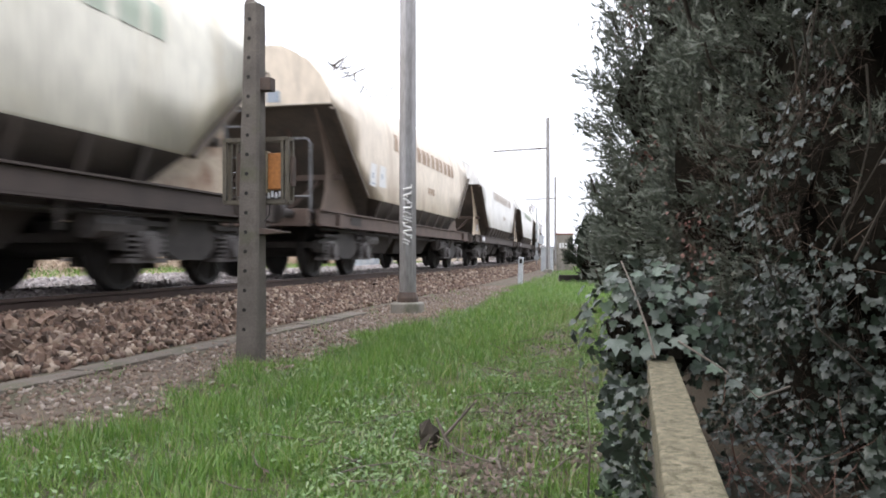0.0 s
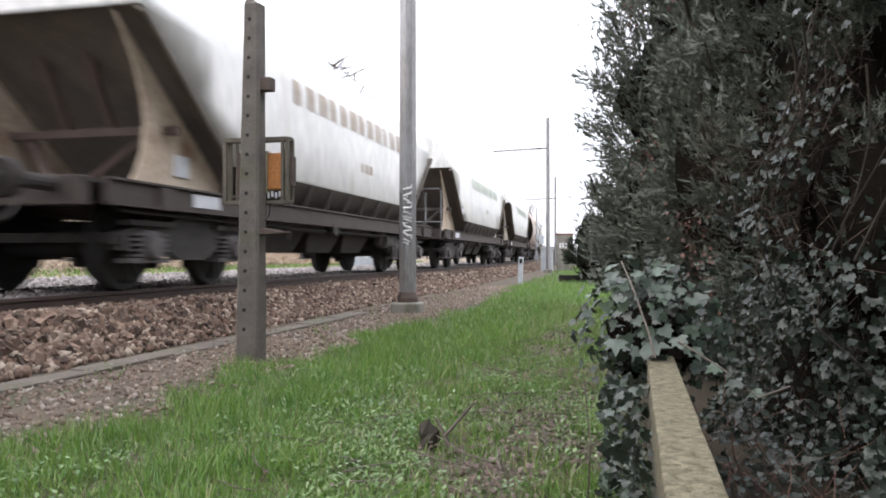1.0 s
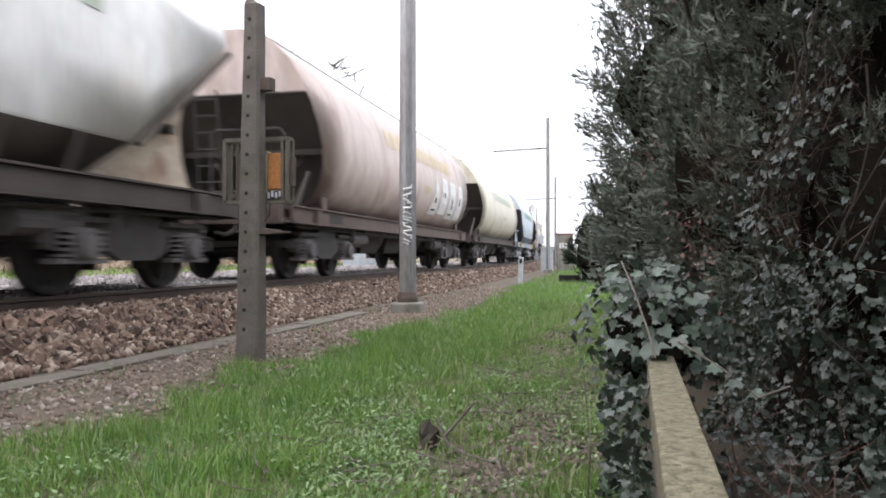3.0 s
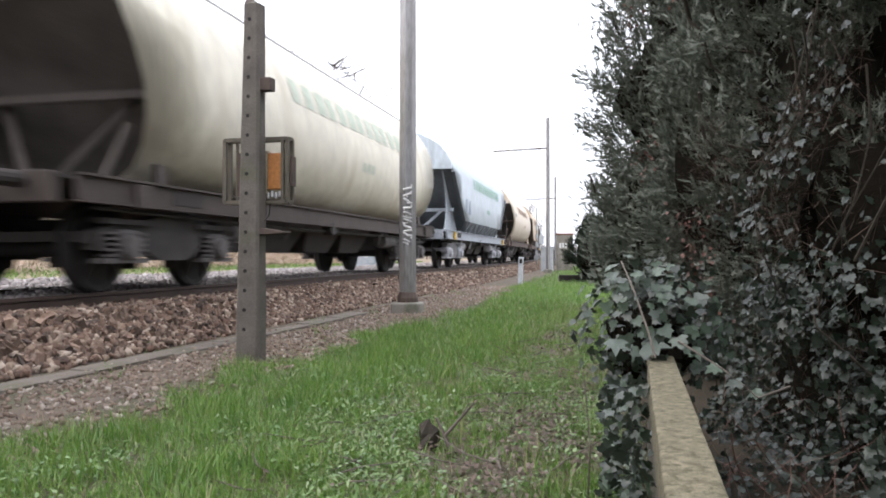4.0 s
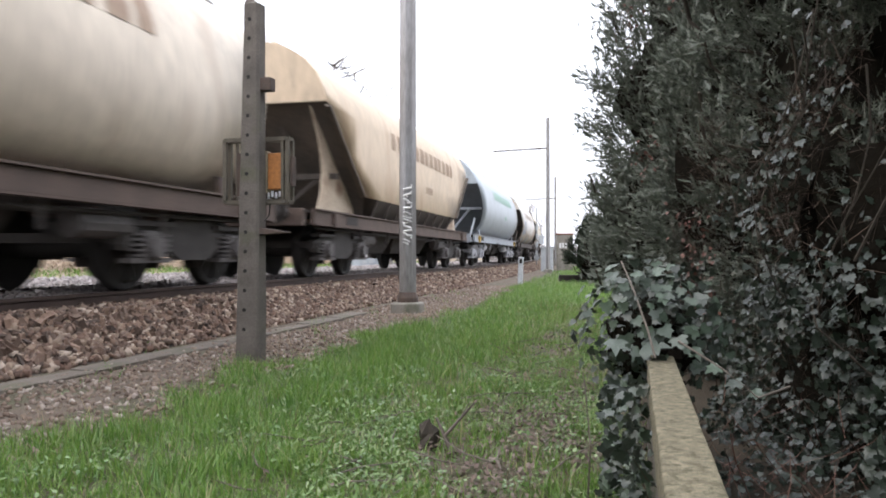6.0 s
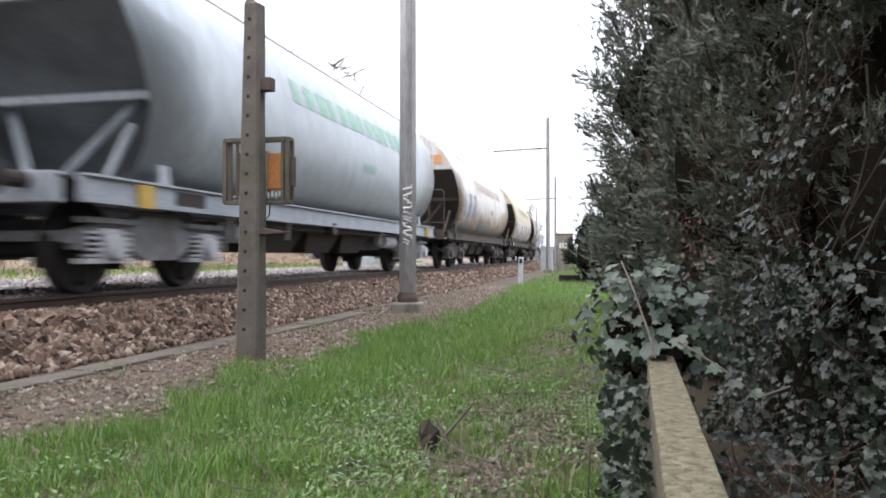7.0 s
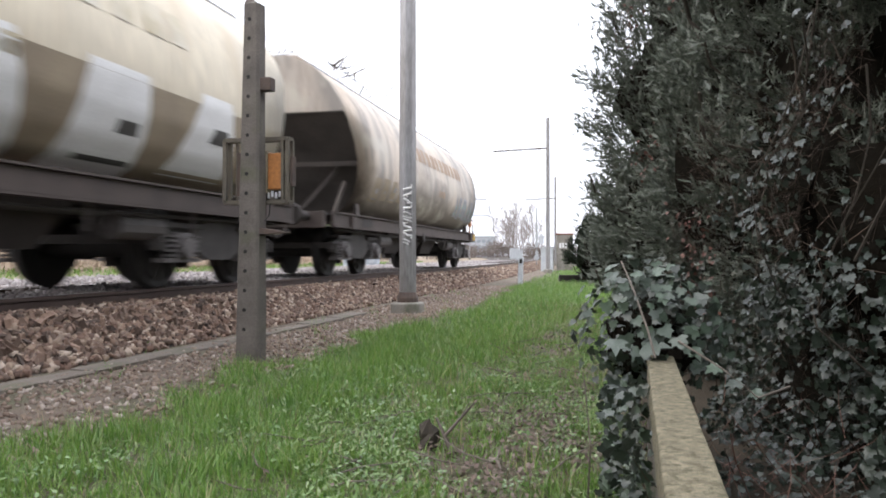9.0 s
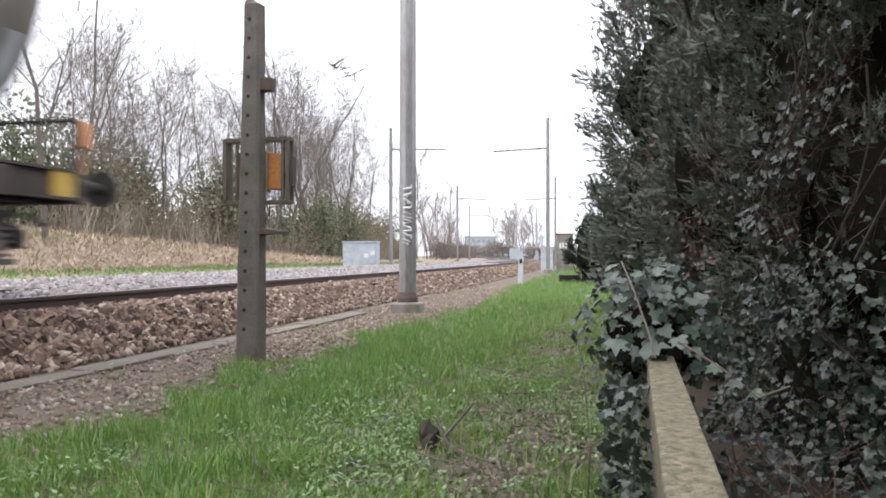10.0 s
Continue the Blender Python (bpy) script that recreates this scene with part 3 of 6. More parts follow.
# browner patches on other tanks, kept towards the bottom where a height is given
soft_patches(P["olive"], (0.36, 0.31, 0.22), 0.9, 0.55, 0.75, 4.0, 1.8, (1, 0.35, 0.8))
soft_patches(P["beige"], (0.40, 0.29, 0.18), 1.0, 0.58, 0.78, 7.0, 1.6, (1, 0.6, 0.8))
soft_patches(P["pink"], (0.30, 0.22, 0.20), 1.2, 0.56, 0.72, 9.0, 2.0)
soft_patches(P["yellowish"], (0.40, 0.26, 0.13), 1.0, 0.56, 0.74, 5.0, 2.1, (1, 0.8, 0.5))
soft_patches(P["cream"], (0.58, 0.50, 0.34), 0.7, 0.56, 0.74, 15.0)
soft_patches(P["white"], (0.66, 0.58, 0.44), 0.6, 0.62, 0.80, 18.0)
# End sheet colours include grime and the shade of the recess under the cap.
DARKEND = material("end_sheet_grime_and_shade", (0.085, 0.072, 0.062), 0.85, other=(0.045, 0.038, 0.033), scale=2, fine=20, bump=0.2)
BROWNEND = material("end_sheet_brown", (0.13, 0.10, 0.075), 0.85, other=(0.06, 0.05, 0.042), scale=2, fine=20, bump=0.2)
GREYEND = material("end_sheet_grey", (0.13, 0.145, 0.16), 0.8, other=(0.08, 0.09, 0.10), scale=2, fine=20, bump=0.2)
FRAME = material("sole_bar_brown", (0.040, 0.030, 0.026), 0.8, 0.0, other=(0.075, 0.055, 0.047), scale=3, fine=25, bump=0.3)
FRAME_RUST = material("sole_bar_rust", (0.13, 0.088, 0.07), 0.8, 0.0, other=(0.07, 0.05, 0.042), scale=3, fine=25, bump=0.3)
FRAME_GREY = material("sole_bar_grey", (0.40, 0.43, 0.47), 0.65, 0.1, other=(0.27, 0.29, 0.32), scale=3, fine=25, bump=0.2)
SKIRT = material("skirt_brown", (0.082, 0.062, 0.050), 0.85, other=(0.055, 0.045, 0.04), scale=3, fine=20, bump=0.3)
SKIRT_GREY = material("skirt_grey", (0.20, 0.22, 0.24), 0.8, other=(0.13, 0.145, 0.16), scale=3, fine=20, bump=0.2)
GUSSET_DARK = material("gusset_brown", (0.16, 0.11, 0.08), 0.8, other=(0.09, 0.065, 0.05), scale=1.4, fine=20, bump=0.1)
GUSSET = material("gusset_beige", (0.58, 0.49, 0.38), 0.75, other=(0.42, 0.32, 0.23), scale=1.4, fine=20, bump=0.1, dirt=(0.2, 0.11, 0.07))
GUSSET_GREY = material("gusset_grey", (0.42, 0.46, 0.50), 0.7, other=(0.28, 0.30, 0.33), scale=2, fine=20, bump=0.1)
INK = {
    "green": material("faded_green_ink", (0.42, 0.49, 0.38), 0.7, other=(0.54, 0.57, 0.48), scale=3, bump=0),
    "mint": material("mint_ink", (0.25, 0.46, 0.36), 0.7, other=(0.35, 0.50, 0.42), scale=3, bump=0),
    "brown": material("faded_brown_ink", (0.30, 0.20, 0.14), 0.7, other=(0.42, 0.31, 0.22), scale=3, bump=0),
    "ochre": material("ochre_ink", (0.55, 0.43, 0.24), 0.7, other=(0.62, 0.52, 0.36), scale=3, bump=0),
    "umber": material("sprayed_umber", (0.20, 0.155, 0.11), 0.6, other=(0.34, 0.27, 0.18), scale=2, bump=0),
    "faded_ochre": material("faded_ochre_spray", (0.46, 0.39, 0.26), 0.6, other=(0.60, 0.55, 0.45), scale=1.2, spread=0.7, bump=0),
    "faded_umber": material("faded_umber_spray", (0.40, 0.32, 0.25), 0.6, other=(0.54, 0.48, 0.42), scale=1.2, spread=0.7, bump=0),
    "white": material("sprayed_white", (0.76, 0.75, 0.74), 0.6, other=(0.66, 0.65, 0.63), scale=3, bump=0),
    "black": material("sprayed_black", (0.07, 0.065, 0.06), 0.6, scale=3, bump=0),
    "teal": material("sprayed_teal", (0.12, 0.34, 0.27), 0.6, other=(0.25, 0.38, 0.33), scale=3, bump=0),
    "orange": material("sprayed_orange", (0.70, 0.25, 0.08), 0.6, other=(0.6, 0.36, 0.2), scale=3, bump=0),
    "grey": material("sprayed_grey", (0.33, 0.33, 0.34), 0.6, other=(0.22, 0.22, 0.23), scale=3, bump=0),
    "blue": material("sprayed_blue", (0.20, 0.25, 0.33), 0.6, other=(0.33, 0.37, 0.42), scale=3, bump=0),
}
HB, HF = 7.675, 7.375
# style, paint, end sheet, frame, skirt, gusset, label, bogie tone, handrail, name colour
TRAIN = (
    ("barrel", "smoky_shaded", DARKEND, FRAME, SKIRT, FRAME, "sooty beige barrel-sided grain hopper wagon at the train's tail, lower flanks painted darker", "bogie", False, "brown"),
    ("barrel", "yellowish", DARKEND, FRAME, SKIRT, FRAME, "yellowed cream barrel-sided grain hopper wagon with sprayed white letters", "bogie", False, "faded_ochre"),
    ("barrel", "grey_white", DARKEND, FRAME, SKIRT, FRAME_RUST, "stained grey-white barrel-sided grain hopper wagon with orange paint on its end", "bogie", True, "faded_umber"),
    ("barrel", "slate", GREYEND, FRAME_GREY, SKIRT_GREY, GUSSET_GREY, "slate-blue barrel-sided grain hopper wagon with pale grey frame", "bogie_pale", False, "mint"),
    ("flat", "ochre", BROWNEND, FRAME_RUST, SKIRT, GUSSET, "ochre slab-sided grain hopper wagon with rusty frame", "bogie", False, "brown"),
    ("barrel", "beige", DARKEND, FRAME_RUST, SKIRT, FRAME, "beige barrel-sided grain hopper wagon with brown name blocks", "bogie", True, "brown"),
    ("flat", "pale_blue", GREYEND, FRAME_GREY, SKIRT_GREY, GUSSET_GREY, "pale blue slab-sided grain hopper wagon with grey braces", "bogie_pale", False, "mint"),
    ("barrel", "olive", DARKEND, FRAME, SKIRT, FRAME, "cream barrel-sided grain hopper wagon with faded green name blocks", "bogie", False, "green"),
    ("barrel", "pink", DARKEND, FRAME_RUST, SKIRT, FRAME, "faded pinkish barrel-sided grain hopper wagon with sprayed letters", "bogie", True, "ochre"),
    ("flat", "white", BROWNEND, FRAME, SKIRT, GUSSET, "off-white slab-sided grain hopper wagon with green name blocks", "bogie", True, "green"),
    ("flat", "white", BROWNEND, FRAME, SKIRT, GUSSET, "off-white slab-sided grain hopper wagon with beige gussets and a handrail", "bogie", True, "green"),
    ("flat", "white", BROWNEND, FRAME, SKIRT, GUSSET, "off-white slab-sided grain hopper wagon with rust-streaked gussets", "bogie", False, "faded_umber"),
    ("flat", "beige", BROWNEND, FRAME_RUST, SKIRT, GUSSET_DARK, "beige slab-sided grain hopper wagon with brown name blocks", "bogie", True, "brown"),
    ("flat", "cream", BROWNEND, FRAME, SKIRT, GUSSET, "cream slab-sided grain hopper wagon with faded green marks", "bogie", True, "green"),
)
front = 0.0
for k, (style, col, end, fr, sk, gu, label, tone, hand, ink) in enumerate(TRAIN):
    half = HB if style == "barrel" else HF
    front += 2 * half
    root, prof = make_wagon(k, style, half, front, P[col], end, fr, sk, gu, label, tone, hand)
    lettering(root, prof, INK[ink], -2.4, 4.0, 2.66, 3.02, 13)
    lettering(root, prof, INK[ink], 0.6, 1.35, 1.95, 2.12, 3)
    ws = random.Random(k)

    def spray(ink_name, y0, y1, z0, z1, n, hole="black"):
        """Sprayed writing that cannot be read: leaning blocks with counters."""
        w = (y1 - y0) / n
        for i in range(n):
            bm = bmesh.new()
            h = z1 - z0
            a, lean, tail = ws.uniform(-0.06, 0.06), ws.uniform(-0.15, 0.5), ws.uniform(-0.35, 0.25)
            patch(bm, prof, y0 + i * w, y0 + (i + ws.uniform(0.72, 0.9)) * w, z0 + a, z1 + a * 0.5, lean, 1, 0.009, tail)
            blk = part("sprayed_mark", bm, INK[ink_name], root)
            bm = bmesh.new()
            c, u = ws.uniform(0.28, 0.42), ws.uniform(0.25, 0.5)
            patch(bm, prof, y0 + (i + c) * w, y0 + (i + c + ws.uniform(0.12, 0.26)) * w, z0 + a + u * h, z0 + a + (u + ws.uniform(0.1, 0.28)) * h, lean, 1, 0.013, tail)
            part("sprayed_counter", bm, INK[hole], blk)
            if i % 2 == 0:
                bm = bmesh.new()
                patch(bm, prof, y0 + (i + 0.18) * w, y0 + (i + 0.66) * w, z0 + a + 0.10 * h, z0 + a + 0.15 * h, lean, 1, 0.013)
                part("sprayed_line", bm, INK[hole], blk)
    if k == 0:
        spray("grey", 2.8, 6.0, 1.50, 2.15, 7, "teal")
        spray("umber", -5.0, -2.6, 1.5, 1.95, 4, "grey")
    if k == 1:
        bm = bmesh.new()
        patch(bm, prof, -5.0, 5.3, 1.19, 2.10, 0, 1, 0.006)
        part("sprayed_ground", bm, INK["umber"], root)
        spray("white", -4.7, 5.3, 1.22, 2.20, 6, "black")
    if k == 2:
        spray("blue", -5.3, -2.6, 1.6, 2.4, 3, "grey")
    if k == 8:
        spray("white", 1.5, 5.6, 1.5, 2.5, 4, "black")
    if k == 5:
        spray("grey", -5.0, -4.0, 2.35, 2.55, 1, "brown")
    if k == 10:
        spray("white", -4.6, -3.8, 1.7, 1.85, 1, "black")
    if k in (9, 12, 6):
        spray("white" if k != 6 else "blue", -4.2, -3.0, 1.75, 2.2, 2, "blue")
    # white notice plate on the front gusset of some
    if k in (11, 9):
        bm = bmesh.new()
        box(bm, 1.04, 1.055, -5.05, -4.75, 1.30, 1.55)
        part("notice_plate", bm, M["plate"], root)
    if k in (2, 5, 10, 12):
        for i in range(4 if k == 2 else 1):
            bm = bmesh.new()
            y = -(half - 1.25) - 0.012
            x0 = -0.1 + (i * 0.28 if k == 2 else 0.25)
            z0 = 3.0 + ws.uniform(0, 0.2)
            box(bm, x0, x0 + 0.24, y, y + 0.008, z0, z0 + (0.28 if k == 2 else 0.2))
            part("end_mark", bm, INK["orange" if k in (2, 5) else "blue"], root)
    if k == 0:
        bm = bmesh.new()
        box(bm, 0.98, 1.10, half - 0.52, half - 0.40, 1.40, 1.66, 0.02)
        rod(bm, (1.04, half - 0.46, 1.1), (1.04, half - 0.46, 1.42), 0.015)
        part("tail_lamp", bm, INK["orange"], root, "orange tail lamp")
        bm = bmesh.new()
        box(bm, 1.272, 1.30, half - 1.15, half - 0.88, 0.90, 1.14)
        part("corner_mark", bm, M["yellow"], root)
        bm = bmesh.new()
        pipe(bm, [(1.2, half - 0.75, 1.1), (1.2, half - 0.75, 1.62), (-1.2, half - 0.75, 1.62), (-1.2, half - 0.75, 1.1)], 0.025)
        part("handrail", bm, M["dark"], root)


# ---- lineside things ----
def make_post():
    root = new("concrete_post")
    root.matrix_basis = pose(-3.035, 5.93, 0)
    tagged(root, "weathered grey concrete post with bolt holes standing in grass", "post")
    bm = bmesh.new()
    n = 14
    rings = []
    rnd = random.Random(3)
    for i in range(n + 1):
        z = -0.1 + 3.14 * i / n
        f = i / n
        hx, hy = 0.108 - 0.036 * f, 0.09 - 0.02 * f
        cx = 0.030 * f
        c = 0.02
        ring = [(-hx, -hy + c), (-hx + c, -hy), (hx - c, -hy), (hx, -hy + c), (hx, hy - c), (hx - c, hy), (-hx + c, hy), (-hx, hy - c)]
        rings.append([bm.verts.new((cx + x + rnd.uniform(-0.003, 0.003), y + rnd.uniform(-0.003, 0.003), z)) for x, y in ring])
    for a, b in zip(rings, rings[1:]):
        for i in range(8):
            bm.faces.new((a[i], a[(i + 1) % 8], b[(i + 1) % 8], b[i]))
    top = [bm.verts.new((v.co.x * 0.45 + 0.005, v.co.y * 0.6, v.co.z + 0.05 - 0.5 * (v.co.x - 0.03))) for v in rings[-1]]
    for i in range(8):
        bm.faces.new((rings[-1][i], rings[-1][(i + 1) % 8], top[(i + 1) % 8], top[i]))
    bm.faces.new(top), bm.faces.new(rings[0][::-1])
    part("shaft", bm, M["post_concrete"], root)
    for i in range(17):
        z = 0.28 + i * 0.164
        f = z / 3.04
        # a flat near-black disc; the hole's inner shade is put into its colour
        bm = bmesh.new()
        rod(bm, (0, -0.002, 0), (0, 0.0035, 0), 0.0165, 10)
        part("bolt_hole", bm, M["hole"], root, at=pose(0.042 * f - 0.022, -(0.09 - 0.02 * f) - 0.0015, z))
    bm = bmesh.new()
    box(bm, 0.07, 0.20, -0.05, 0.05, 2.30, 2.41, 0.006)
    part("bracket", bm, M["rusty"], root, "rusty steel bracket")
    bm = bmesh.new()
    vs = [(0.08, -0.06, 1.14), (0.32, -0.06, 1.105), (0.32, 0.1, 1.105), (0.08, 0.1, 1.14), (0.08, -0.06, 1.08), (0.32, -0.06, 1.095), (0.32, 0.1, 1.095), (0.08, 0.1, 1.08)]
    v = [bm.verts.new(p) for p in vs]
    for q in ((0, 1, 2, 3), (4, 7, 6, 5), (0, 4, 5, 1), (1, 5, 6, 2), (2, 6, 7, 3), (3, 7, 4, 0)):
        bm.faces.new([v[i] for i in q])
    part("shelf_plate", bm, M["rusty"], root)
    bm = bmesh.new()
    pipe(bm, [(0.12, 0.12, 1.37), (0.13, 0.08, 1.25), (0.10, 0.02, 1.18), (0.085, 0.0, 0.9), (0.09, 0.0, 0.3)], 0.007)
    part("cable", bm, M["hole"], root)
    # open steel box behind the post
    cage = part("cabinet_frame", bmesh.new(), M["cage"], root)
    y0, y1 = 0.11, 0.20
    x0, x1, z0, z1 = -0.305, 0.285, 1.365, 1.91
    bm = bmesh.new()
    for y in (y0, y1):
        for a, b in (((x0, z0), (x1, z0)), ((x0, z1), (x1, z1)), ((x0, z0), (x0, z1)), ((x1, z0), (x1, z1))):
            bar(bm, (a[0], y, a[1]), (b[0], y, b[1]), 0.032, 0.032)
    for x in (x0, x1):
        for z in (z0, z1):
            bar(bm, (x, y0, z), (x, y1, z), 0.03, 0.03)
    bar(bm, (x0 + 0.07, y1, z0), (x0 + 0.07, y1, z1), 0.02, 0.02)
    bar(bm, (x1 - 0.045, y0, z0), (x1 - 0.045, y0, z1), 0.025, 0.025)
    cage.data = finish("cabinet_frame", bm, M["cage"])
    bm = bmesh.new()
    box(bm, 0.092, 0.222, 0.12, 0.19, 1.475, 1.79, 0.008)
    part("orange_panel", bm, M["orange"], root, "orange painted relay box")
    bm = bmesh.new()
    box(bm, 0.072, 0.09, 0.12, 0.19, 1.45, 1.81)
    box(bm, 0.224, 0.238, 0.13, 0.19, 1.45, 1.81)
    part("back_strip", bm, M["cage_pale"], root)
    bm = bmesh.new()
    box(bm, -0.20, -0.085, 0.12, 0.19, 1.42, 1.80, 0.005)
    part("side_plate", bm, M["rusty"], root)
    bm = bmesh.new()
    box(bm, 0.303, 0.325, 0.12, 0.20, 1.50, 1.76, 0.005)
    part("side_plate", bm, M["rusty"], root)
    for i in range(5):
        bm = bmesh.new()
        rod(bm, (0, 0, 0), (0, 0, 0.05), 0.011, 8)
        part("terminal", bm, M["plate"], root, at=pose(0.09 + i * 0.035, 0.15, 1.40 + 0.012 * (i % 2)))


M["hole"] = material("dark_hole", (0.02, 0.018, 0.016), 0.9, bump=0)
M["rusty"] = material("rusty_steel", (0.07, 0.055, 0.05), 0.8, 0.2, other=(0.12, 0.08, 0.06), scale=9, fine=50, bump=0.3)
M["cage"] = material("painted_cage", (0.085, 0.075, 0.06), 0.75, 0.1, other=(0.15, 0.125, 0.09), scale=9, fine=50, bump=0.3)
M["cage_pale"] = material("pale_cage", (0.40, 0.35, 0.25), 0.8, scale=6, fine=50, bump=0.2)
M["orange"] = material("orange_box", (0.50, 0.20, 0.045), 0.6, other=(0.36, 0.14, 0.04), scale=5, fine=40, bump=0.1, dirt=(0.25, 0.12, 0.05))
M["cab_white"] = material("chalky_paint", (0.55, 0.57, 0.58), 0.8, other=(0.40, 0.42, 0.44), scale=3, fine=30, bump=0.1)
M["cab_grey"] = material("pale_cabinet_paint", (0.50, 0.56, 0.60), 0.7, other=(0.34, 0.37, 0.40), scale=2, fine=20, bump=0.05)
M["roof_red"] = material("red_coping", (0.35, 0.14, 0.09), 0.85, scale=4, bump=0.2)
make_post()


def make_masts():
    def mast(name, x, y, h, r, label, arm=0.0, taper=0.86, level=6.15):
        root = new(name)
        root.matrix_basis = pose(x, y, ground_z(x - curve_shift(y), y))
        tagged(root, label, "mast", "catenary masts")
        bm = bmesh.new()
        # rolled steel column with shallow flutes
        n = 16
        lo = [bm.verts.new(((r + 0.012 * (i % 4 == 0)) * math.cos(i * math.tau / n), (r + 0.012 * (i % 4 == 0)) * math.sin(i * math.tau / n), 0.0)) for i in range(n)]
        hi = [bm.verts.new((v.co.x * taper, v.co.y * taper, h)) for v in lo]
        for i in range(n):
            bm.faces.new((lo[i], lo[(i + 1) % n], hi[(i + 1) % n], hi[i]))
        bm.faces.new(hi), bm.faces.new(lo[::-1])
        part("column", bm, M["steel"], root)
        bm = bmesh.new()
        box(bm, -0.22, 0.22, -0.22, 0.22, -0.3, 0.17, 0.03)
        part("plinth", bm, M["concrete"], root)
        if arm:
            bm = bmesh.new()
            rod(bm, (0, 0, level), (arm, 0, level - 0.1), 0.05, 8)
            rod(bm, (0, 0, level + 0.75), (arm * 0.55, 0, level - 0.03), 0.014, 6)
            part("cantilever", bm, M["steel"], root)
            bm = bmesh.new()
            for i in range(4):
                rod(bm, (arm * 0.12 + 0.05 * i * (1 if arm > 0 else -1), 0, level - 0.03), (arm * 0.12 + (0.05 * i + 0.02) * (1 if arm > 0 else -1), 0, level - 0.03), 0.07, 8)
            part("insulator", bm, M["rusty"], root)
        return root
    near = mast("catenary_mast", -3.165, 11.39, 8.2, 0.124, "tall grey steel catenary mast with white sprayed scrawl", 0.0, 0.98)
    part("foot_collar", lathe(bmesh.new(), ((0.17, 0.10), (0.172, 0.165), (0.24, 0.165), (0.33, 0.135), (0.332, 0.10)), "Z", 16), M["rusty"], near)
    # white scrawl running up the column, in plain strokes
    rnd = random.Random(5)
    for i in range(9):
        z = 1.05 + i * 0.105
        bm = bmesh.new()
        p = [(rnd.uniform(-0.05, 0.05), 0, rnd.uniform(0, 0.03)), (rnd.choice((-0.05, 0.05)), 0, rnd.uniform(0.02, 0.05)), (rnd.uniform(-0.03, 0.05), 0, rnd.uniform(0.05, 0.07)),
             (rnd.choice((-0.045, 0.045)), 0, 0.095)]
        pipe(bm, [(q[0] * 1.35, q[1], q[2] * 1.1) for q in p], 0.017, 5)
        part("sprayed_stroke", bm, INK["white"], near, at=pose(0.032, -0.134, z, 0, 0, 13))
    mast("catenary_mast", -3.49, 40.2, 8.2, 0.095, "grey catenary mast with a cantilever arm", -2.9, 0.86, 6.6)
    mast("catenary_mast", -5.37, 69.6, 8.1, 0.085, "distant grey catenary mast with a cantilever arm", -2.9)
    mast("catenary_mast", -11.60, 38.4, 7.3, 0.095, "grey catenary mast with a cantilever arm", 3.0)
    mast("catenary_mast", -15.1, 72.5, 7.4, 0.085, "distant grey catenary mast with a cantilever arm", 2.9)
    mast("catenary_mast", -19.8, 103.2, 7.4, 0.09, "distant grey catenary mast with a cantilever arm", 2.9)


make_masts()


def wire(name, u, z, y0, y1, label):
    bm = bmesh.new()
    ys = [y0 + (y1 - y0) * i / 14 for i in range(15)]
    pipe(bm, [(u + curve_shift(y), y, z) for y in ys], 0.010, 5)
    tagged(part(name, bm, M["rusty"]), label, "wire", "overhead wires")


wire("contact_wire", -9.2, 7.3, 23, 100, "thin dark overhead wire above the track")
wire("contact_wire", -6.0, 6.55, 40, 100, "thin dark overhead wire above the track")


rb = random.Random(31)
bm = bmesh.new()
for i in range(12):
    a = Vector((0, rb.uniform(-0.6, 2.4), rb.uniform(-0.05, 0.05)))
    b = a + Vector((rb.uniform(-0.3, 0.5), rb.uniform(0.1, 0.9), rb.uniform(-0.1, 0.55)))
    rod(bm, a, b, 0.024, 5, 0.010)
    rod(bm, (a + b) / 2, (a + b) / 2 + Vector((rb.uniform(-0.2, 0.2), rb.uniform(0, 0.4), rb.uniform(0, 0.35))), 0.015, 4, 0.008)
tagged(part("caught_branch", bm, M["bark"], at=pose(-9.25, 24.2, 7.3)), "dead branch caught on the overhead wire", "branch")


def thing_box(name, x, y, w, d, h, mat, label, category, rz=0, lid=None):
    z = ground_z(x - curve_shift(y), y)
    root = new(name)
    root.matrix_basis = pose(x, y, z, 0, 0, rz)
    tagged(root, label, category)
    bm = bmesh.new()
    box(bm, -w / 2, w / 2, -d / 2, d / 2, -0.1, h, 0.02)
    part("housing", bm, mat, root)
    bm = bmesh.new()
    box(bm, -w / 2 - 0.05, w / 2 + 0.05, -d / 2 - 0.05, d / 2 + 0.05, h + 0.001, h + 0.07, 0.015)
    part("lid", bm, lid or mat, root)
    for s in (-1, 1):
        bm = bmesh.new()
        box(bm, s * w / 4 - w / 4 * 0.9, s * w / 4 + w / 4 * 0.9, -d / 2 - 0.022, -d / 2 - 0.002, 0.1, h - 0.08, 0.006)
        part("door_leaf", bm, mat, root)
    return root


cab = thing_box("relay_cabinet", -12.55, 36.4, 1.72, 0.9, 1.25, M["cab_grey"], "pale grey trackside relay cabinet with peeling paint", "cabinet", 8)
for i, (x, z) in enumerate(((0.05, 0.5), (0.35, 0.62), (0.6, 0.35), (0.68, 0.75), (0.25, 0.3))):
    bm = bmesh.new()
    box(bm, x - 0.12, x + 0.1, -0.485, -0.478, z - 0.12, z + 0.1)
    part("paint_flake", bm, INK["white"] if i % 2 else M["cab_white"], cab)
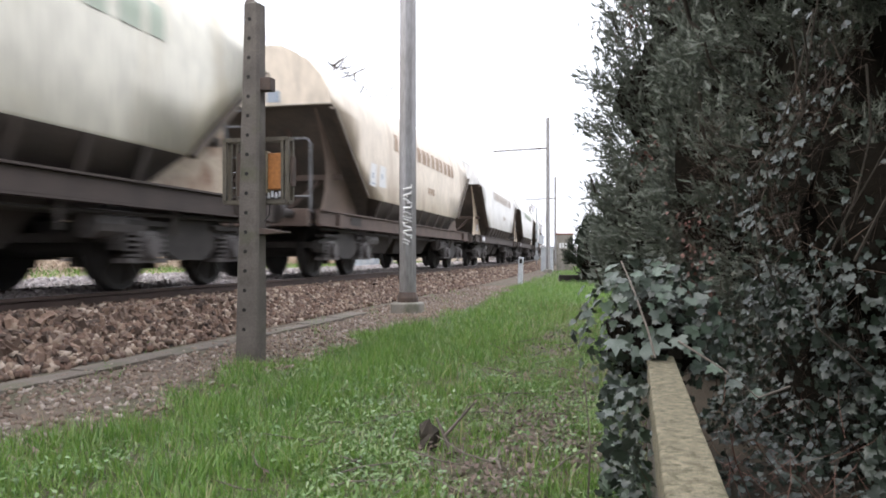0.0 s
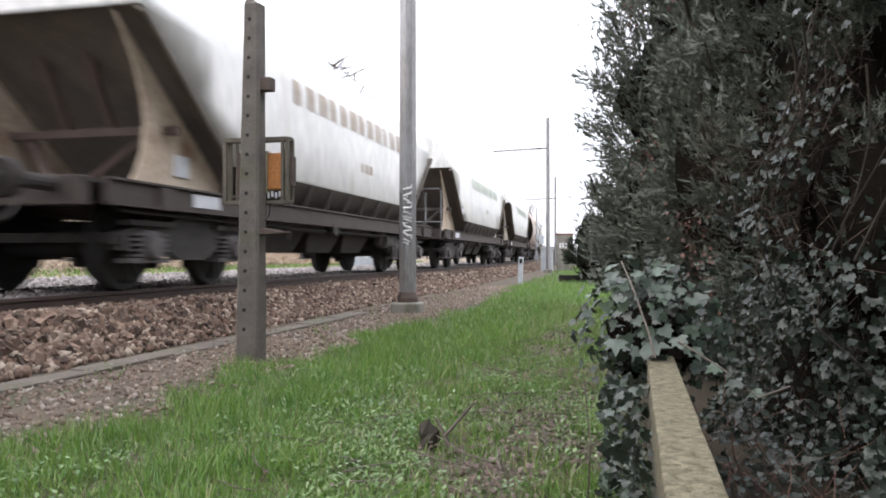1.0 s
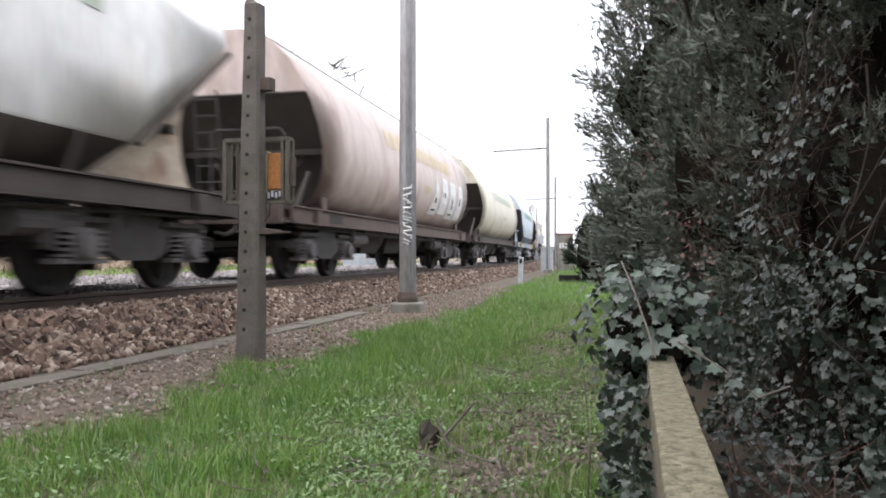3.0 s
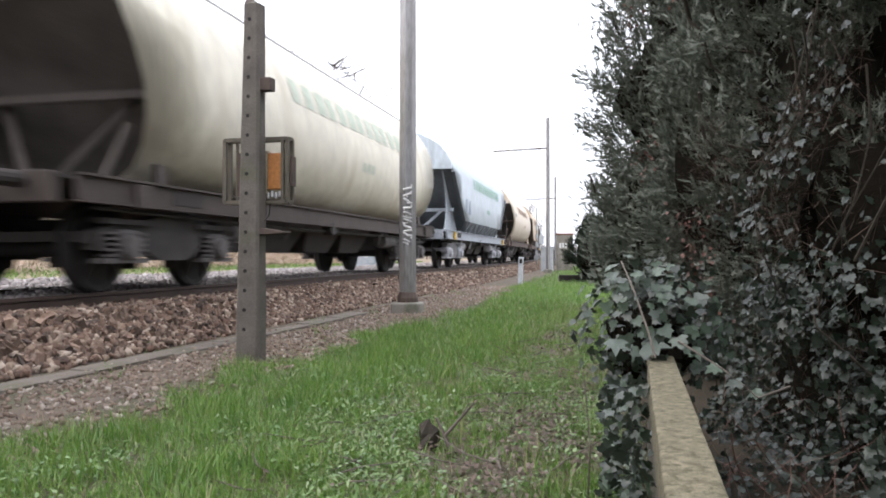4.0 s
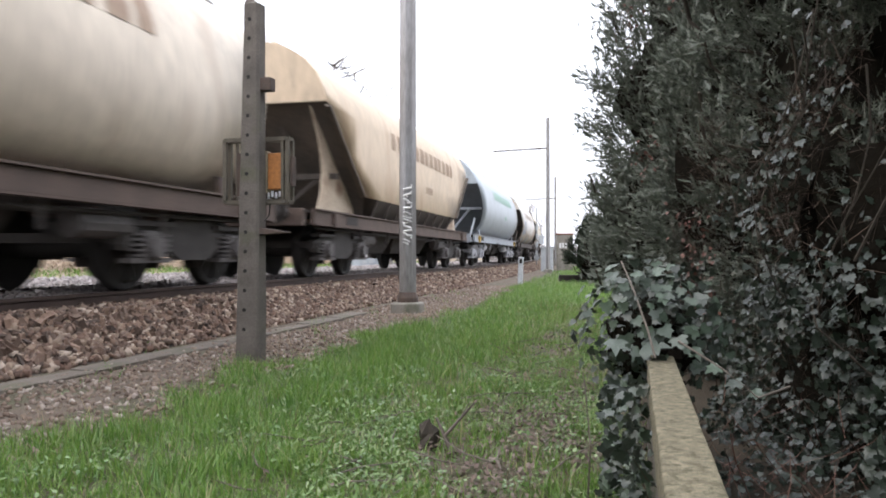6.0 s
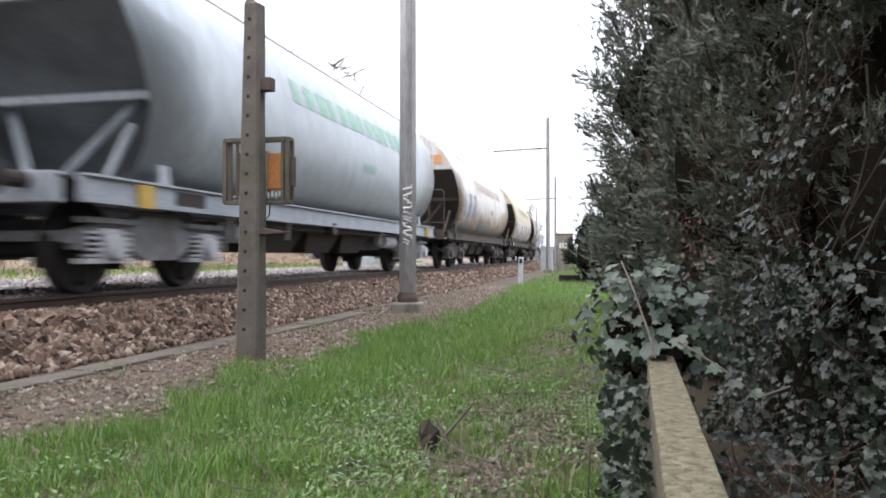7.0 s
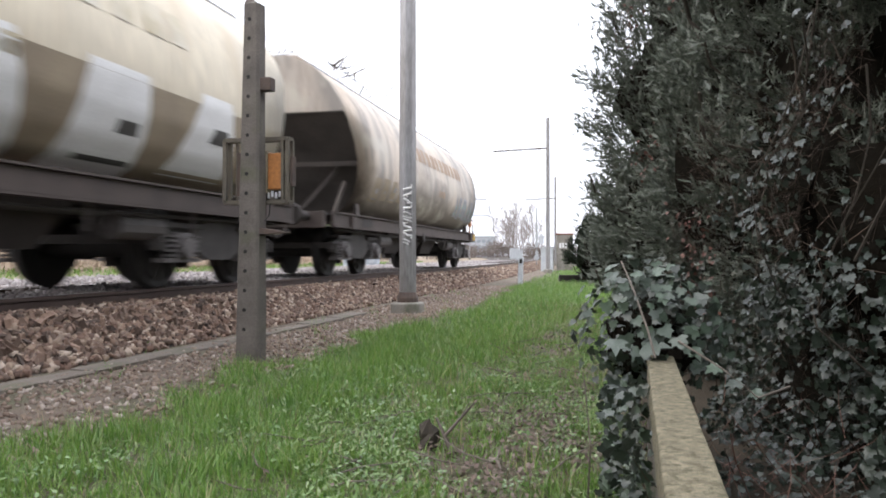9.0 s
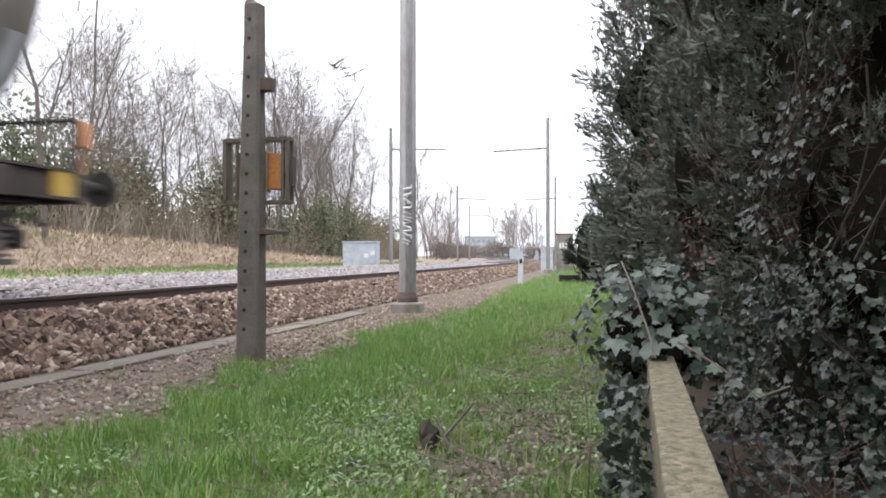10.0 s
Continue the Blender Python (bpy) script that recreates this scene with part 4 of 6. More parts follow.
hut = thing_box("concrete_cabinet", -2.97, 45.5, 0.95, 0.8, 2.15, M["concrete"], "grey concrete trackside cabinet with red coping and white scrawl", "cabinet", 6, M["roof_red"])
for i in range(4):
    bm = bmesh.new()
    box(bm, -0.32 + i * 0.17, -0.20 + i * 0.17, -0.434, -0.428, 1.35 + 0.03 * (i % 2), 1.65)
    part("sprayed_mark", bm, INK["white"], hut)
thing_box("equipment_box", -3.95, 45.0, 0.7, 0.6, 1.35, M["cab_white"], "pale equipment box beside the concrete cabinet", "cabinet")

# short white marker post by the ballast
bm = bmesh.new()
box(bm, -0.075, 0.075, -0.05, 0.05, -0.1, 0.86, 0.012)
marker = tagged(part("marker_post", bm, M["cab_white"], at=pose(-2.95, 23.9, 0, 0, 2, 0)), "short white concrete marker post in the grass", "post")
bm = bmesh.new()
box(bm, -0.04, 0.04, -0.056, -0.051, 0.66, 0.80)
part("number_bar", bm, M["hole"], marker)

# white banded signal post with two small heads
sig = new("signal_post")
sig.matrix_basis = pose(-4.58, 45.1, 0.36)
tagged(sig, "white banded signal post with a small white board", "signal")
bm = bmesh.new()
rod(bm, (0, 0, 0), (0, 0, 3.4), 0.035, 8)
part("mast_tube", bm, M["steel"], sig)
for i in range(4):
    bm = bmesh.new()
    rod(bm, (0, 0, 0.55 + i * 0.5), (0, 0, 0.85 + i * 0.5), 0.075, 10)
    part("white_band", bm, M["cab_white"], sig)
bm = bmesh.new()
box(bm, 0.12, 0.42, -0.04, 0.04, 1.25, 1.75, 0.02)
part("board", bm, M["cab_white"], sig)
bm = bmesh.new()
lathe(bm, ((-0.05, 0.02), (-0.045, 0.16), (0.05, 0.16), (0.055, 0.02)), "Y", 14)
part("lamp_head", bm, M["cab_white"], sig, at=pose(0, 0, 0.45))

# small far things by the line
thing_box("white_cabinet", -14.6, 110, 0.9, 0.7, 1.5, M["cab_white"], "white trackside cabinet far along the line", "cabinet")
thing_box("far_hut", -10.2, 82, 0.7, 0.6, 1.1, M["cab_white"], "pale hut far along the line", "hut")
bm = bmesh.new()
box(bm, -0.9, 0.9, -0.09, 0.09, 0.02, 0.26, 0.03)
tagged(part("low_beam", bm, M["dark"], at=pose(-1.0, 26.0, 0, 0, 0, 12)), "dark timber beam lying at the verge", "beam")

# concrete edging along the toe of the ballast
M["kerb"] = material("edging_concrete", (0.185, 0.155, 0.125), 0.92, other=(0.12, 0.10, 0.082), scale=4, fine=60, dirt=(0.10, 0.10, 0.06), dirt_scale=2, bump=0.5, objects=0.18)
edging = tagged(new("edging"), "grey concrete edging slabs at the toe of the ballast", "edging", kind="structure")
meshes = []
for j in range(3):
    bm = bmesh.new()
    box(bm, -0.13, 0.13, -0.494, 0.494, -0.12, 0.038, 0.012)
    for v in bm.verts:
        v.co += Vector((random.uniform(-0.006, 0.006), 0, random.uniform(-0.006, 0.006)))
    meshes.append(finish("edging_slab", bm, M["kerb"]))
for i in range(13):
    y = -1.5 + i
    x = -4.06 + 0.022 * min(y, 16) + curve_shift(y)
    share("edging_slab", meshes[i % 3], edging, pose(x + random.uniform(-0.008, 0.008), y, random.uniform(-0.012, 0.008), 0, random.uniform(-2, 2), random.uniform(-0.7, 0.7) - 1.2))


# ---- scattered stuff, built from arrays ----
def scatter(name, base_v, base_f, places, mat, smooth=False):
    """One mesh of many pieces: base_v (n,3) turned and set by places (m,3,3) and (m,3)."""
    rot, loc = places
    v = np.einsum("mij,nj->mni", rot, base_v) + loc[:, None, :]
    m, n = len(loc), len(base_v)
    f = (np.asarray(base_f)[None] + (np.arange(m) * n)[:, None, None]).reshape(-1, 3)
    me = bpy.data.meshes.new(name)
    me.vertices.add(m * n)
    me.vertices.foreach_set("co", v.reshape(-1).astype(np.float32))
    me.loops.add(f.size)
    me.loops.foreach_set("vertex_index", f.reshape(-1).astype(np.int32))
    me.polygons.add(len(f))
    me.polygons.foreach_set("loop_start", np.arange(0, f.size, 3, dtype=np.int32))
    me.materials.append(mat)
    me.update(calc_edges=True)
    if smooth:
        me.polygons.foreach_set("use_smooth", np.ones(len(f), dtype=bool))
    return me


RNG = np.random.default_rng(7)


def turns(yaw, pitch, roll, sx, sy, sz):
    """Rotation-scale matrices Rz(yaw) Rx(pitch) Ry(roll) S."""
    m = len(yaw)
    cz, s_z, cx, s_x, cy, s_y = np.cos(yaw), np.sin(yaw), np.cos(pitch), np.sin(pitch), np.cos(roll), np.sin(roll)
    o, i = np.zeros(m), np.ones(m)
    rz = np.stack([np.stack([cz, -s_z, o], -1), np.stack([s_z, cz, o], -1), np.stack([o, o, i], -1)], 1)
    rx = np.stack([np.stack([i, o, o], -1), np.stack([o, cx, -s_x], -1), np.stack([o, s_x, cx], -1)], 1)
    ry = np.stack([np.stack([cy, o, s_y], -1), np.stack([o, i, o], -1), np.stack([-s_y, o, cy], -1)], 1)
    r = rz @ rx @ ry
    return r * np.stack([sx, sy, sz], -1)[:, None, :]


def shift_of(y):
    d = np.maximum(0.0, y - 15.0)
    return -d * d / 1400.0


def heights(u, y):
    z = np.interp(u, PU, PZ)
    k = np.interp(y, (0, 14, 30, 46, 200), (1.0, 0.95, 0.6, 0.08, 0.05))
    return np.where(u < -13, 0.36 + (z - 0.36) * k, z)


# an angular shard: a skewed block with one chipped corner
SHARD_V = np.array([(-1, -0.75, -0.6), (0.9, -0.85, -0.5), (1.0, 0.7, -0.65), (-0.8, 0.85, -0.5), (-0.7, -0.6, 0.55), (0.75, -0.45, 0.75), (0.55, 0.75, 0.45), (-0.9, 0.5, 0.7)])
SHARD_F = ((0, 2, 1), (0, 3, 2), (4, 5, 6), (4, 6, 7), (0, 1, 5), (0, 5, 4), (1, 2, 6), (1, 6, 5), (2, 3, 7), (2, 7, 6), (3, 0, 4), (3, 4, 7))


def stones(name, n, u0, u1, y0, y1, size, mat, label, lift=0.3, power=1.0):
    u = RNG.uniform(u0, u1, n)
    y = y0 + (y1 - y0) * RNG.uniform(0, 1, n) ** power
    s = size * RNG.uniform(0.6, 1.45, n)
    z = heights(u, y) + s * RNG.uniform(-0.2, lift + 0.35, n)
    a = RNG.uniform(0, math.tau, (3, n))
    m = turns(a[0], a[1], a[2], s * RNG.uniform(0.7, 1.35, n), s * RNG.uniform(0.6, 1.0, n), s * RNG.uniform(0.45, 0.95, n))
    ob = new(name, scatter(name, SHARD_V, SHARD_F, (m, np.stack([u + shift_of(y), y, z], -1)), mat))
    tagged(ob, label, "ballast", kind="stuff")
    return ob


near_ballast = stones("ballast", 16500, -5.15, -4.12, 2.5, 17, 0.033, M["stone"], "rust-brown crushed stone ballast on the track's shoulder")
stones("rear_ballast", 3500, -5.15, -4.12, -4, 2.5, 0.033, M["stone"], "rust-brown crushed stone ballast on the track's shoulder")
stones("far_ballast", 12000, -5.15, -4.0, 17, 75, 0.042, M["stone"], "rust-brown crushed stone ballast along the track", power=1.3)
stones("track_ballast", 9000, -6.7, -5.33, 3, 40, 0.036, M["pale_stone"], "crushed stone ballast between the rails", 0.0)
stones("pale_ballast", 15000, -11.6, -6.86, 4, 70, 0.042, M["pale_stone"], "pale crushed stone ballast of the second track", 0.15, 1.2)
stones("gravel", 9000, -3.95, -2.5, 2.5, 22, 0.018, M["pebble"], "loose stones on the bare earth beside the ballast", 0.1)


# the nearest stones are single pieces
shapes = []
for j in range(5):
    v = SHARD_V * (1 + np.random.default_rng(40 + j).uniform(-0.25, 0.25, (8, 1)))
    shapes.append(mesh_of("stone", [tuple(p) for p in v], SHARD_F, M["single_stone"]))
rq = random.Random(12)
for i in range(300):
    u, y = rq.uniform(-4.75, -4.15), rq.uniform(4.2, 8.6)
    s = rq.uniform(0.024, 0.048)
    m = Matrix.LocRotScale((u, y, ground_z(u, y) + 0.02 + s * 0.5), Euler((rq.uniform(0, 6), rq.uniform(0, 6), rq.uniform(0, 6))), (s * 1.2, s * 0.9, s * 0.75))
    share("stone", shapes[i % 5], near_ballast, m)


def grass(name, n, x0, x1, y0, y1, length, width, mat, label, keep, power=1.0, lean=0.8):
    x = RNG.uniform(x0, x1, n)
    y = y0 + (y1 - y0) * RNG.uniform(0, 1, n) ** power
    k = RNG.uniform(0, 1, n) < keep(x, y)
    x, y = x[k], y[k]
    n = len(x)
    lv = np.array([(-0.5, 0, 0), (0.5, 0, 0), (0.36, 0.10, 0.55), (-0.36, 0.10, 0.55), (0, 0.34, 1.0)])
    tuft = 0.8 + 0.5 * np.sin(x * 5.1 + 2 * np.sin(y * 3.3)) * np.sin(y * 4.3 + x) + 0.35 * np.sin(x * 14 + 3 * np.sin(y * 9)) * np.sin(y * 13 + 2 * x)
    ln = length * RNG.uniform(0.45, 1.35, n) * np.clip(tuft, 0.3, 1.45) * (1 - 0.5 * bare(x, y))
    m = turns(RNG.uniform(0, math.tau, n), RNG.normal(0, lean, n), RNG.normal(0, 0.25, n), np.full(n, width) * RNG.uniform(0.7, 1.4, n), ln, ln)
    z = heights(x, y) - 0.005
    ob = new(name, scatter(name, lv, ((0, 1, 2), (0, 2, 3), (3, 2, 4)), (m, np.stack([x + shift_of(y), y, z], -1)), mat))
    tagged(ob, label, "grass", kind="stuff")


def edge_noise(x, y):
    return 0.16 * np.sin(y * 2.1) + 0.10 * np.sin(y * 5.3 + 1.0)


def bare(x, y):
    """Share of trodden, littered ground: ragged patches along the fence, thinning towards the line."""
    patch_noise = 0.5 * np.sin(x * 5.3 + 1.9 * np.sin(y * 1.7)) * np.sin(y * 2.9 + x * 1.3) + 0.3 * np.sin(x * 11.0 + y * 7.3) * np.sin(y * 9.1 - x * 4.0)
    strip = np.exp(-((x + 0.42) / 0.52) ** 2) * np.interp(y, (1.8, 2.6, 3.4, 5.5, 8, 14), (0.25, 0.42, 0.72, 0.70, 0.42, 0.15))
    return np.clip(1.05 * strip + 1.05 * patch_noise * np.clip(strip * 2.5, 0.15, 1) - 0.06, 0, 1)


def verge(x, y):
    """Where the grass grows: thick along the post, thin on the litter beside the fence."""
    left = np.interp(y, (0, 6, 10, 14, 20, 30), (-2.72, -2.8, -2.55, -2.35, -2.85, -2.7)) + edge_noise(x, y)
    full = np.clip((x - left) * 5, 0, 1)
    return full * (1 - 0.95 * bare(x, y)) * np.where(x > 0.02, 0.15, 1.0)


M["grass_pale"] = material("weed_leaf", (0.15, 0.24, 0.07), 0.4, other=(0.09, 0.165, 0.045), scale=3, fine=20, palette=((0.07, 0.14, 0.035), (0.13, 0.22, 0.06), (0.18, 0.27, 0.09), (0.28, 0.34, 0.17)), bump=0, through_light=0.3)
M["straw"] = material("dead_grass", (0.38, 0.31, 0.19), 0.9, other=(0.22, 0.17, 0.11), scale=3, fine=20, island=0.4, bump=0)
M["litter"] = material("dead_leaf", (0.125, 0.085, 0.065), 0.8, other=(0.07, 0.048, 0.04), scale=3, fine=20, palette=((0.035, 0.025, 0.02), (0.09, 0.06, 0.046), (0.12, 0.08, 0.064), (0.10, 0.066, 0.052), (0.21, 0.165, 0.14)), bump=0)
grass("grass", 120000, -3.35, 0.15, 1.9, 8.5, 0.10, 0.0046, M["grass"], "bright green spring grass on the verge", verge, 1.15)
grass("rear_grass", 22000, -3.3, 0.0, -4, 1.95, 0.10, 0.006, M["grass"], "bright green spring grass on the verge", verge)
grass("mid_grass", 60000, -3.3, 0.2, 8.5, 22, 0.12, 0.007, M["grass"], "bright green spring grass along the verge", verge, 1.2)
grass("far_grass", 26000, -3.4, 1.5, 22, 60, 0.14, 0.014, M["grass"], "bright green grass far along the verge", verge, 1.2)
grass("dead_grass", 17000, -3.2, 0.1, 2.0, 14, 0.14, 0.0032, M["straw"], "dry straw-coloured grass stalks in the verge", lambda x, y: 0.3 + 0.7 * np.exp(-((x + 0.7) / 0.6) ** 2), 1.3, 1.1)
grass("edge_grass", 3500, -4.2, -2.9, 4, 20, 0.07, 0.005, M["grass"], "sparse grass tufts by the edging", lambda x, y: (np.sin(y * 3 + x * 7) > 0.55) * 1.0)


def leaves(name, n, sample, size, mat, label, category, shape, tris, tilt=0.9, as_mesh=False):
    x, y, z = sample(n)
    n = len(x)
    s = size * RNG.uniform(0.55, 1.35, n)
    m = turns(RNG.uniform(0, math.tau, n), RNG.normal(0, tilt, n), RNG.normal(0, tilt * 0.6, n), s, s, s)
    me = scatter(name, shape, tris, (m, np.stack([x, y, z], -1)), mat)
    if as_mesh:
        return me
    return tagged(new(name, me), label, category, kind="stuff")


OVAL = np.array([(0, 0, 0), (0.32, 0.4, 0.05), (0, 0.45, 0), (-0.32, 0.4, 0.05), (0, 1.0, -0.08)])
BLADE = OVAL * np.array([0.5, 1.35, 1.6])
OVAL_F = ((0, 1, 2), (0, 2, 3), (1, 4, 2), (2, 4, 3))


def weed_places(n):
    x = RNG.uniform(-2.4, -0.02, n)
    y = 1.9 + 5.5 * RNG.uniform(0, 1, n) ** 1.3
    k = (np.sin(x * 4 + y * 2) + np.sin(y * 3.1 - x * 2) + 0.6 * np.sin(x * 13) * np.sin(y * 11) > -0.4) & (RNG.uniform(0, 1, n) < np.clip((x + 2.2 - 0.25 * (y - 2)) * 1.2, 0.06, 1) * (1 - 0.55 * bare(x, y)))
    x, y = x[k], y[k]
    return x, y, RNG.uniform(0.005, 0.065, len(x)) * (1 - 0.5 * bare(x, y))


def litter_places(n):
    x = -0.5 + RNG.normal(0, 0.48, n)
    y = 2.0 + 11 * RNG.uniform(0, 1, n) ** 1.3
    k = (x < 0.04) & (x > -1.9) & (RNG.uniform(0, 1, n) < 0.12 + 0.88 * bare(x, y))
    return x[k], y[k], RNG.uniform(0.004, 0.04, k.sum())


leaves("weeds", 44000, weed_places, 0.030, M["grass_pale"], "low broad-leaved weeds among the grass", "weeds", BLADE, OVAL_F, 0.75)
def clover_places(n):
    x, y = RNG.uniform(-2.3, 0.0, n), 1.9 + 3.6 * RNG.uniform(0, 1, n) ** 1.4
    k = np.sin(x * 6.1 + 2 * np.sin(y * 3.7)) * np.sin(y * 5.0 - 2 * x) > 0.15
    return x[k], y[k], RNG.uniform(0.02, 0.085, k.sum())


M["stem_dark"] = material("ivy_stem", (0.07, 0.06, 0.048), 0.9, other=(0.04, 0.034, 0.028), scale=9, fine=40, bump=0.3, gloss=0.1)
# The palest leaf tone stands in for highlights on broad leaves.
M["broad"] = material("broad_weed_leaf", (0.17, 0.26, 0.09), 0.28, other=(0.10, 0.18, 0.05), scale=6, fine=30, palette=((0.045, 0.10, 0.027), (0.08, 0.16, 0.042), (0.13, 0.22, 0.066), (0.24, 0.31, 0.14)), bump=0.1, through_light=0.25)
leaves("broad_weeds", 9000, clover_places, 0.024, M["broad"], "broad glossy weed leaves in the near verge", "weeds", OVAL, OVAL_F, 0.6)
leaves("leaf_litter", 16000, litter_places, 0.030, M["litter"], "brown dead leaves and litter beside the fence", "leaf litter", OVAL, OVAL_F, 0.35)

# twigs lying on the verge, and the stump
rnd = random.Random(11)
for i in range(60):
    x, y = rnd.uniform(-1.4, -0.08), rnd.uniform(2.1, 7.5)
    a, ln = rnd.uniform(0, math.tau), rnd.uniform(0.08, 0.34)
    bm = bmesh.new()
    p = [(0, 0, 0.025), (ln * 0.4, 0.02, 0.045), (ln, 0.0, 0.04 + 0.06 * rnd.random())]
    rod(bm, p[0], p[1], 0.004, 5), rod(bm, p[1], p[2], 0.004, 5, 0.002)
    tagged(part("twig", bm, M["bark"], at=pose(x, y, 0.005, 0, 0, math.degrees(a))), "thin dead brown twig lying in the grass", "twig", "twigs")
bm = bmesh.new()
rod(bm, (0, 0, 0), (-0.08, 0.02, 0.16), 0.012, 7, 0.006)
rod(bm, (-0.04, 0.01, 0.08), (0.10, 0.0, 0.24), 0.009, 7, 0.004)
rod(bm, (0.03, 0.005, 0.16), (0.07, 0.02, 0.23), 0.004, 5, 0.002)
tagged(part("dead_branch", bm, M["bark"], at=pose(-0.72, 3.35, 0.0)), "broken dead branch sticking out of the grass", "branch")
bm = bmesh.new()
lathe(bm, ((0, 0.062), (0.04, 0.05), (0.085, 0.042), (0.12, 0.022)), "Z", 9)
for v in bm.verts:
    v.co += Vector((rnd.uniform(-0.012, 0.012), rnd.uniform(-0.012, 0.012), rnd.uniform(-0.02, 0.03)))
tagged(part("stump", bm, M["stem_dark"], at=pose(-0.86, 3.45, 0.0)), "small dark weathered tree stump in the grass", "stump")

# ---- fence, ivy and hedge ----
fence = tagged(new("fence"), "mossy concrete panel fence overgrown with ivy", "fence", kind="structure")
fence.matrix_basis = pose(0.086, 0.0, 0, 0, 0, -1.3)
M["fence"] = material("mossy_concrete", (0.24, 0.205, 0.135), 0.92, other=(0.085, 0.075, 0.04), scale=38, fine=200, spread=0.62, dirt=(0.05, 0.05, 0.022), dirt_scale=62, dirt_amount=0.52, bump=0.9, dist=0.008)
bm = bmesh.new()
box(bm, -0.044, 0.048, -1.2, 3.4, 0.455, 0.553, 0.006)
bmesh.ops.subdivide_edges(bm, edges=[e for e in bm.edges if e.calc_length() > 1], cuts=60, use_grid_fill=True)
for v in bm.verts:
    v.co += Vector((0.0018 * noise.noise(v.co * 9), 0, 0.003 * noise.noise(v.co * 7 + Vector((3, 3, 3)))))
part("coping", bm, M["fence"], fence)
for i in range(3):
    bm = bmesh.new()
    box(bm, -0.03, 0.022, -1.2 + i * 1.55, 0.33 + i * 1.55, -0.1, 0.452, 0.004)
    part("panel", bm, M["post_concrete"], fence)

IVY_V = np.array([(0, 0.04, 0), (0.30, -0.10, -0.04), (0.60, 0.16, -0.10), (0.40, 0.37, -0.01), (0.48, 0.63, -0.08), (0.21, 0.66, 0.01), (0.0, 1.04, -0.14),
                  (-0.21, 0.66, 0.01), (-0.48, 0.63, -0.08), (-0.40, 0.37, -0.01), (-0.60, 0.16, -0.10), (-0.30, -0.10, -0.04), (0, 0.38, -0.10)])
IVY_F = tuple((12, i, (i + 1) % 12) for i in range(12))
# Paler copy of the ivy leaf; its lighter tone includes the sky's sheen.
M["leaf_sheen"] = material("sheen_pale_ivy_leaf", (0.07, 0.095, 0.068), 0.36, other=(0.03, 0.047, 0.03), scale=20, fine=90, objects=0.6, bump=0.15, through_light=0.1)
# Near-black colour stands in for shade inside hedge and ivy.
M["shade_core"] = material("inner_shade", (0.005, 0.005, 0.004), 1.0, gloss=0.0, other=(0.010, 0.008, 0.006), scale=5, fine=30, bump=0.6)


def facing(n, nx, ny, nz, spread):
    """Leaf frames whose faces look along (nx, ny, nz), with a hanging tip."""
    d = np.stack([nx, ny, nz], -1) + RNG.normal(0, spread, (n, 3))
    d /= np.linalg.norm(d, axis=1, keepdims=True)
    down = np.tile(np.array([0.0, 0.0, -1.0]), (n, 1)) + RNG.normal(0, 0.45, (n, 3))
    tip = down - d * (down * d).sum(1, keepdims=True)
    tip /= np.linalg.norm(tip, axis=1, keepdims=True)
    side = np.cross(tip, d)
    return np.stack([side, tip, d], -1)


def lumpy(name, centre, radii, mat, seed, parent=None, rough=0.22):
    bm = bmesh.new()
    bmesh.ops.create_icosphere(bm, subdivisions=4, radius=1.0)
    for v in bm.verts:
        k = 1 + rough * noise.noise(v.co * 2.2 + Vector((seed, 0, 0))) + rough * 0.5 * noise.noise(v.co * 5 + Vector((0, seed, 0)))
        v.co = Vector((centre[0] + radii[0] * k * v.co.x, centre[1] + radii[1] * k * v.co.y, centre[2] + radii[2] * k * v.co.z))
    return part(name, bm, mat, parent)


ivy = tagged(new("ivy"), "dense dark ivy climbing the hedge behind the fence", "ivy")
WALL_X = 0.78


def wall_x(y, z):
    return WALL_X + 0.13 * np.sin(y * 2.7 + z * 2.0) + 0.09 * np.sin(z * 4.6 - y * 1.9) + 0.05 * np.sin(y * 7.1 + z * 6.0) - 0.10 * np.clip(y - 4.0, 0, 6) + 0.05 * np.clip(1.2 - z, 0, 1)


n = 30000
y = RNG.uniform(0.9, 7.2, n)
z = 3.2 * RNG.uniform(0, 1, n) ** 1.1
# a thick curtain low down, one climbing column, thin gaps where the twigs show
low = np.clip((0.98 + 0.10 * np.sin(y * 5) + 0.06 * np.sin(y * 13) - z) * 5, 0, 1)
column = np.exp(-((y - 3.45 - 0.35 * (z - 1.3)) / (0.26 + 0.08 * np.sin(z * 9))) ** 2) * (z < 1.62) * (0.45 + 0.40 * np.sin(z * 11 + y * 4))
gaps = np.clip(0.75 + 0.7 * np.sin(y * 4.3 + 1.5 * np.sin(z * 3.1)) * np.sin(z * 6.1 - y * 2.0) + 0.35 * np.sin(y * 11) * np.sin(z * 13), 0.12, 1)
strand = np.exp(-((np.sin(y * 6.5 + 0.8 * np.sin(z * 2.2))) / 0.22) ** 2) * 0.12 * (z < 2.4)
keep = RNG.uniform(0, 1, n) < np.clip(low * gaps + column + strand + 0.03, 0, 1)
keep &= (y < 4.2 + 0.25 * np.sin(z * 5)) | (z < 0.72 + 0.2 * np.sin(y * 6))
y, z = y[keep], z[keep]
n = len(y)
x = wall_x(y, z) - RNG.uniform(-0.09, 0.13, n)
s = RNG.uniform(0.016, 0.042, n) * np.interp(y, (1.0, 3.0), (0.6, 1.0))
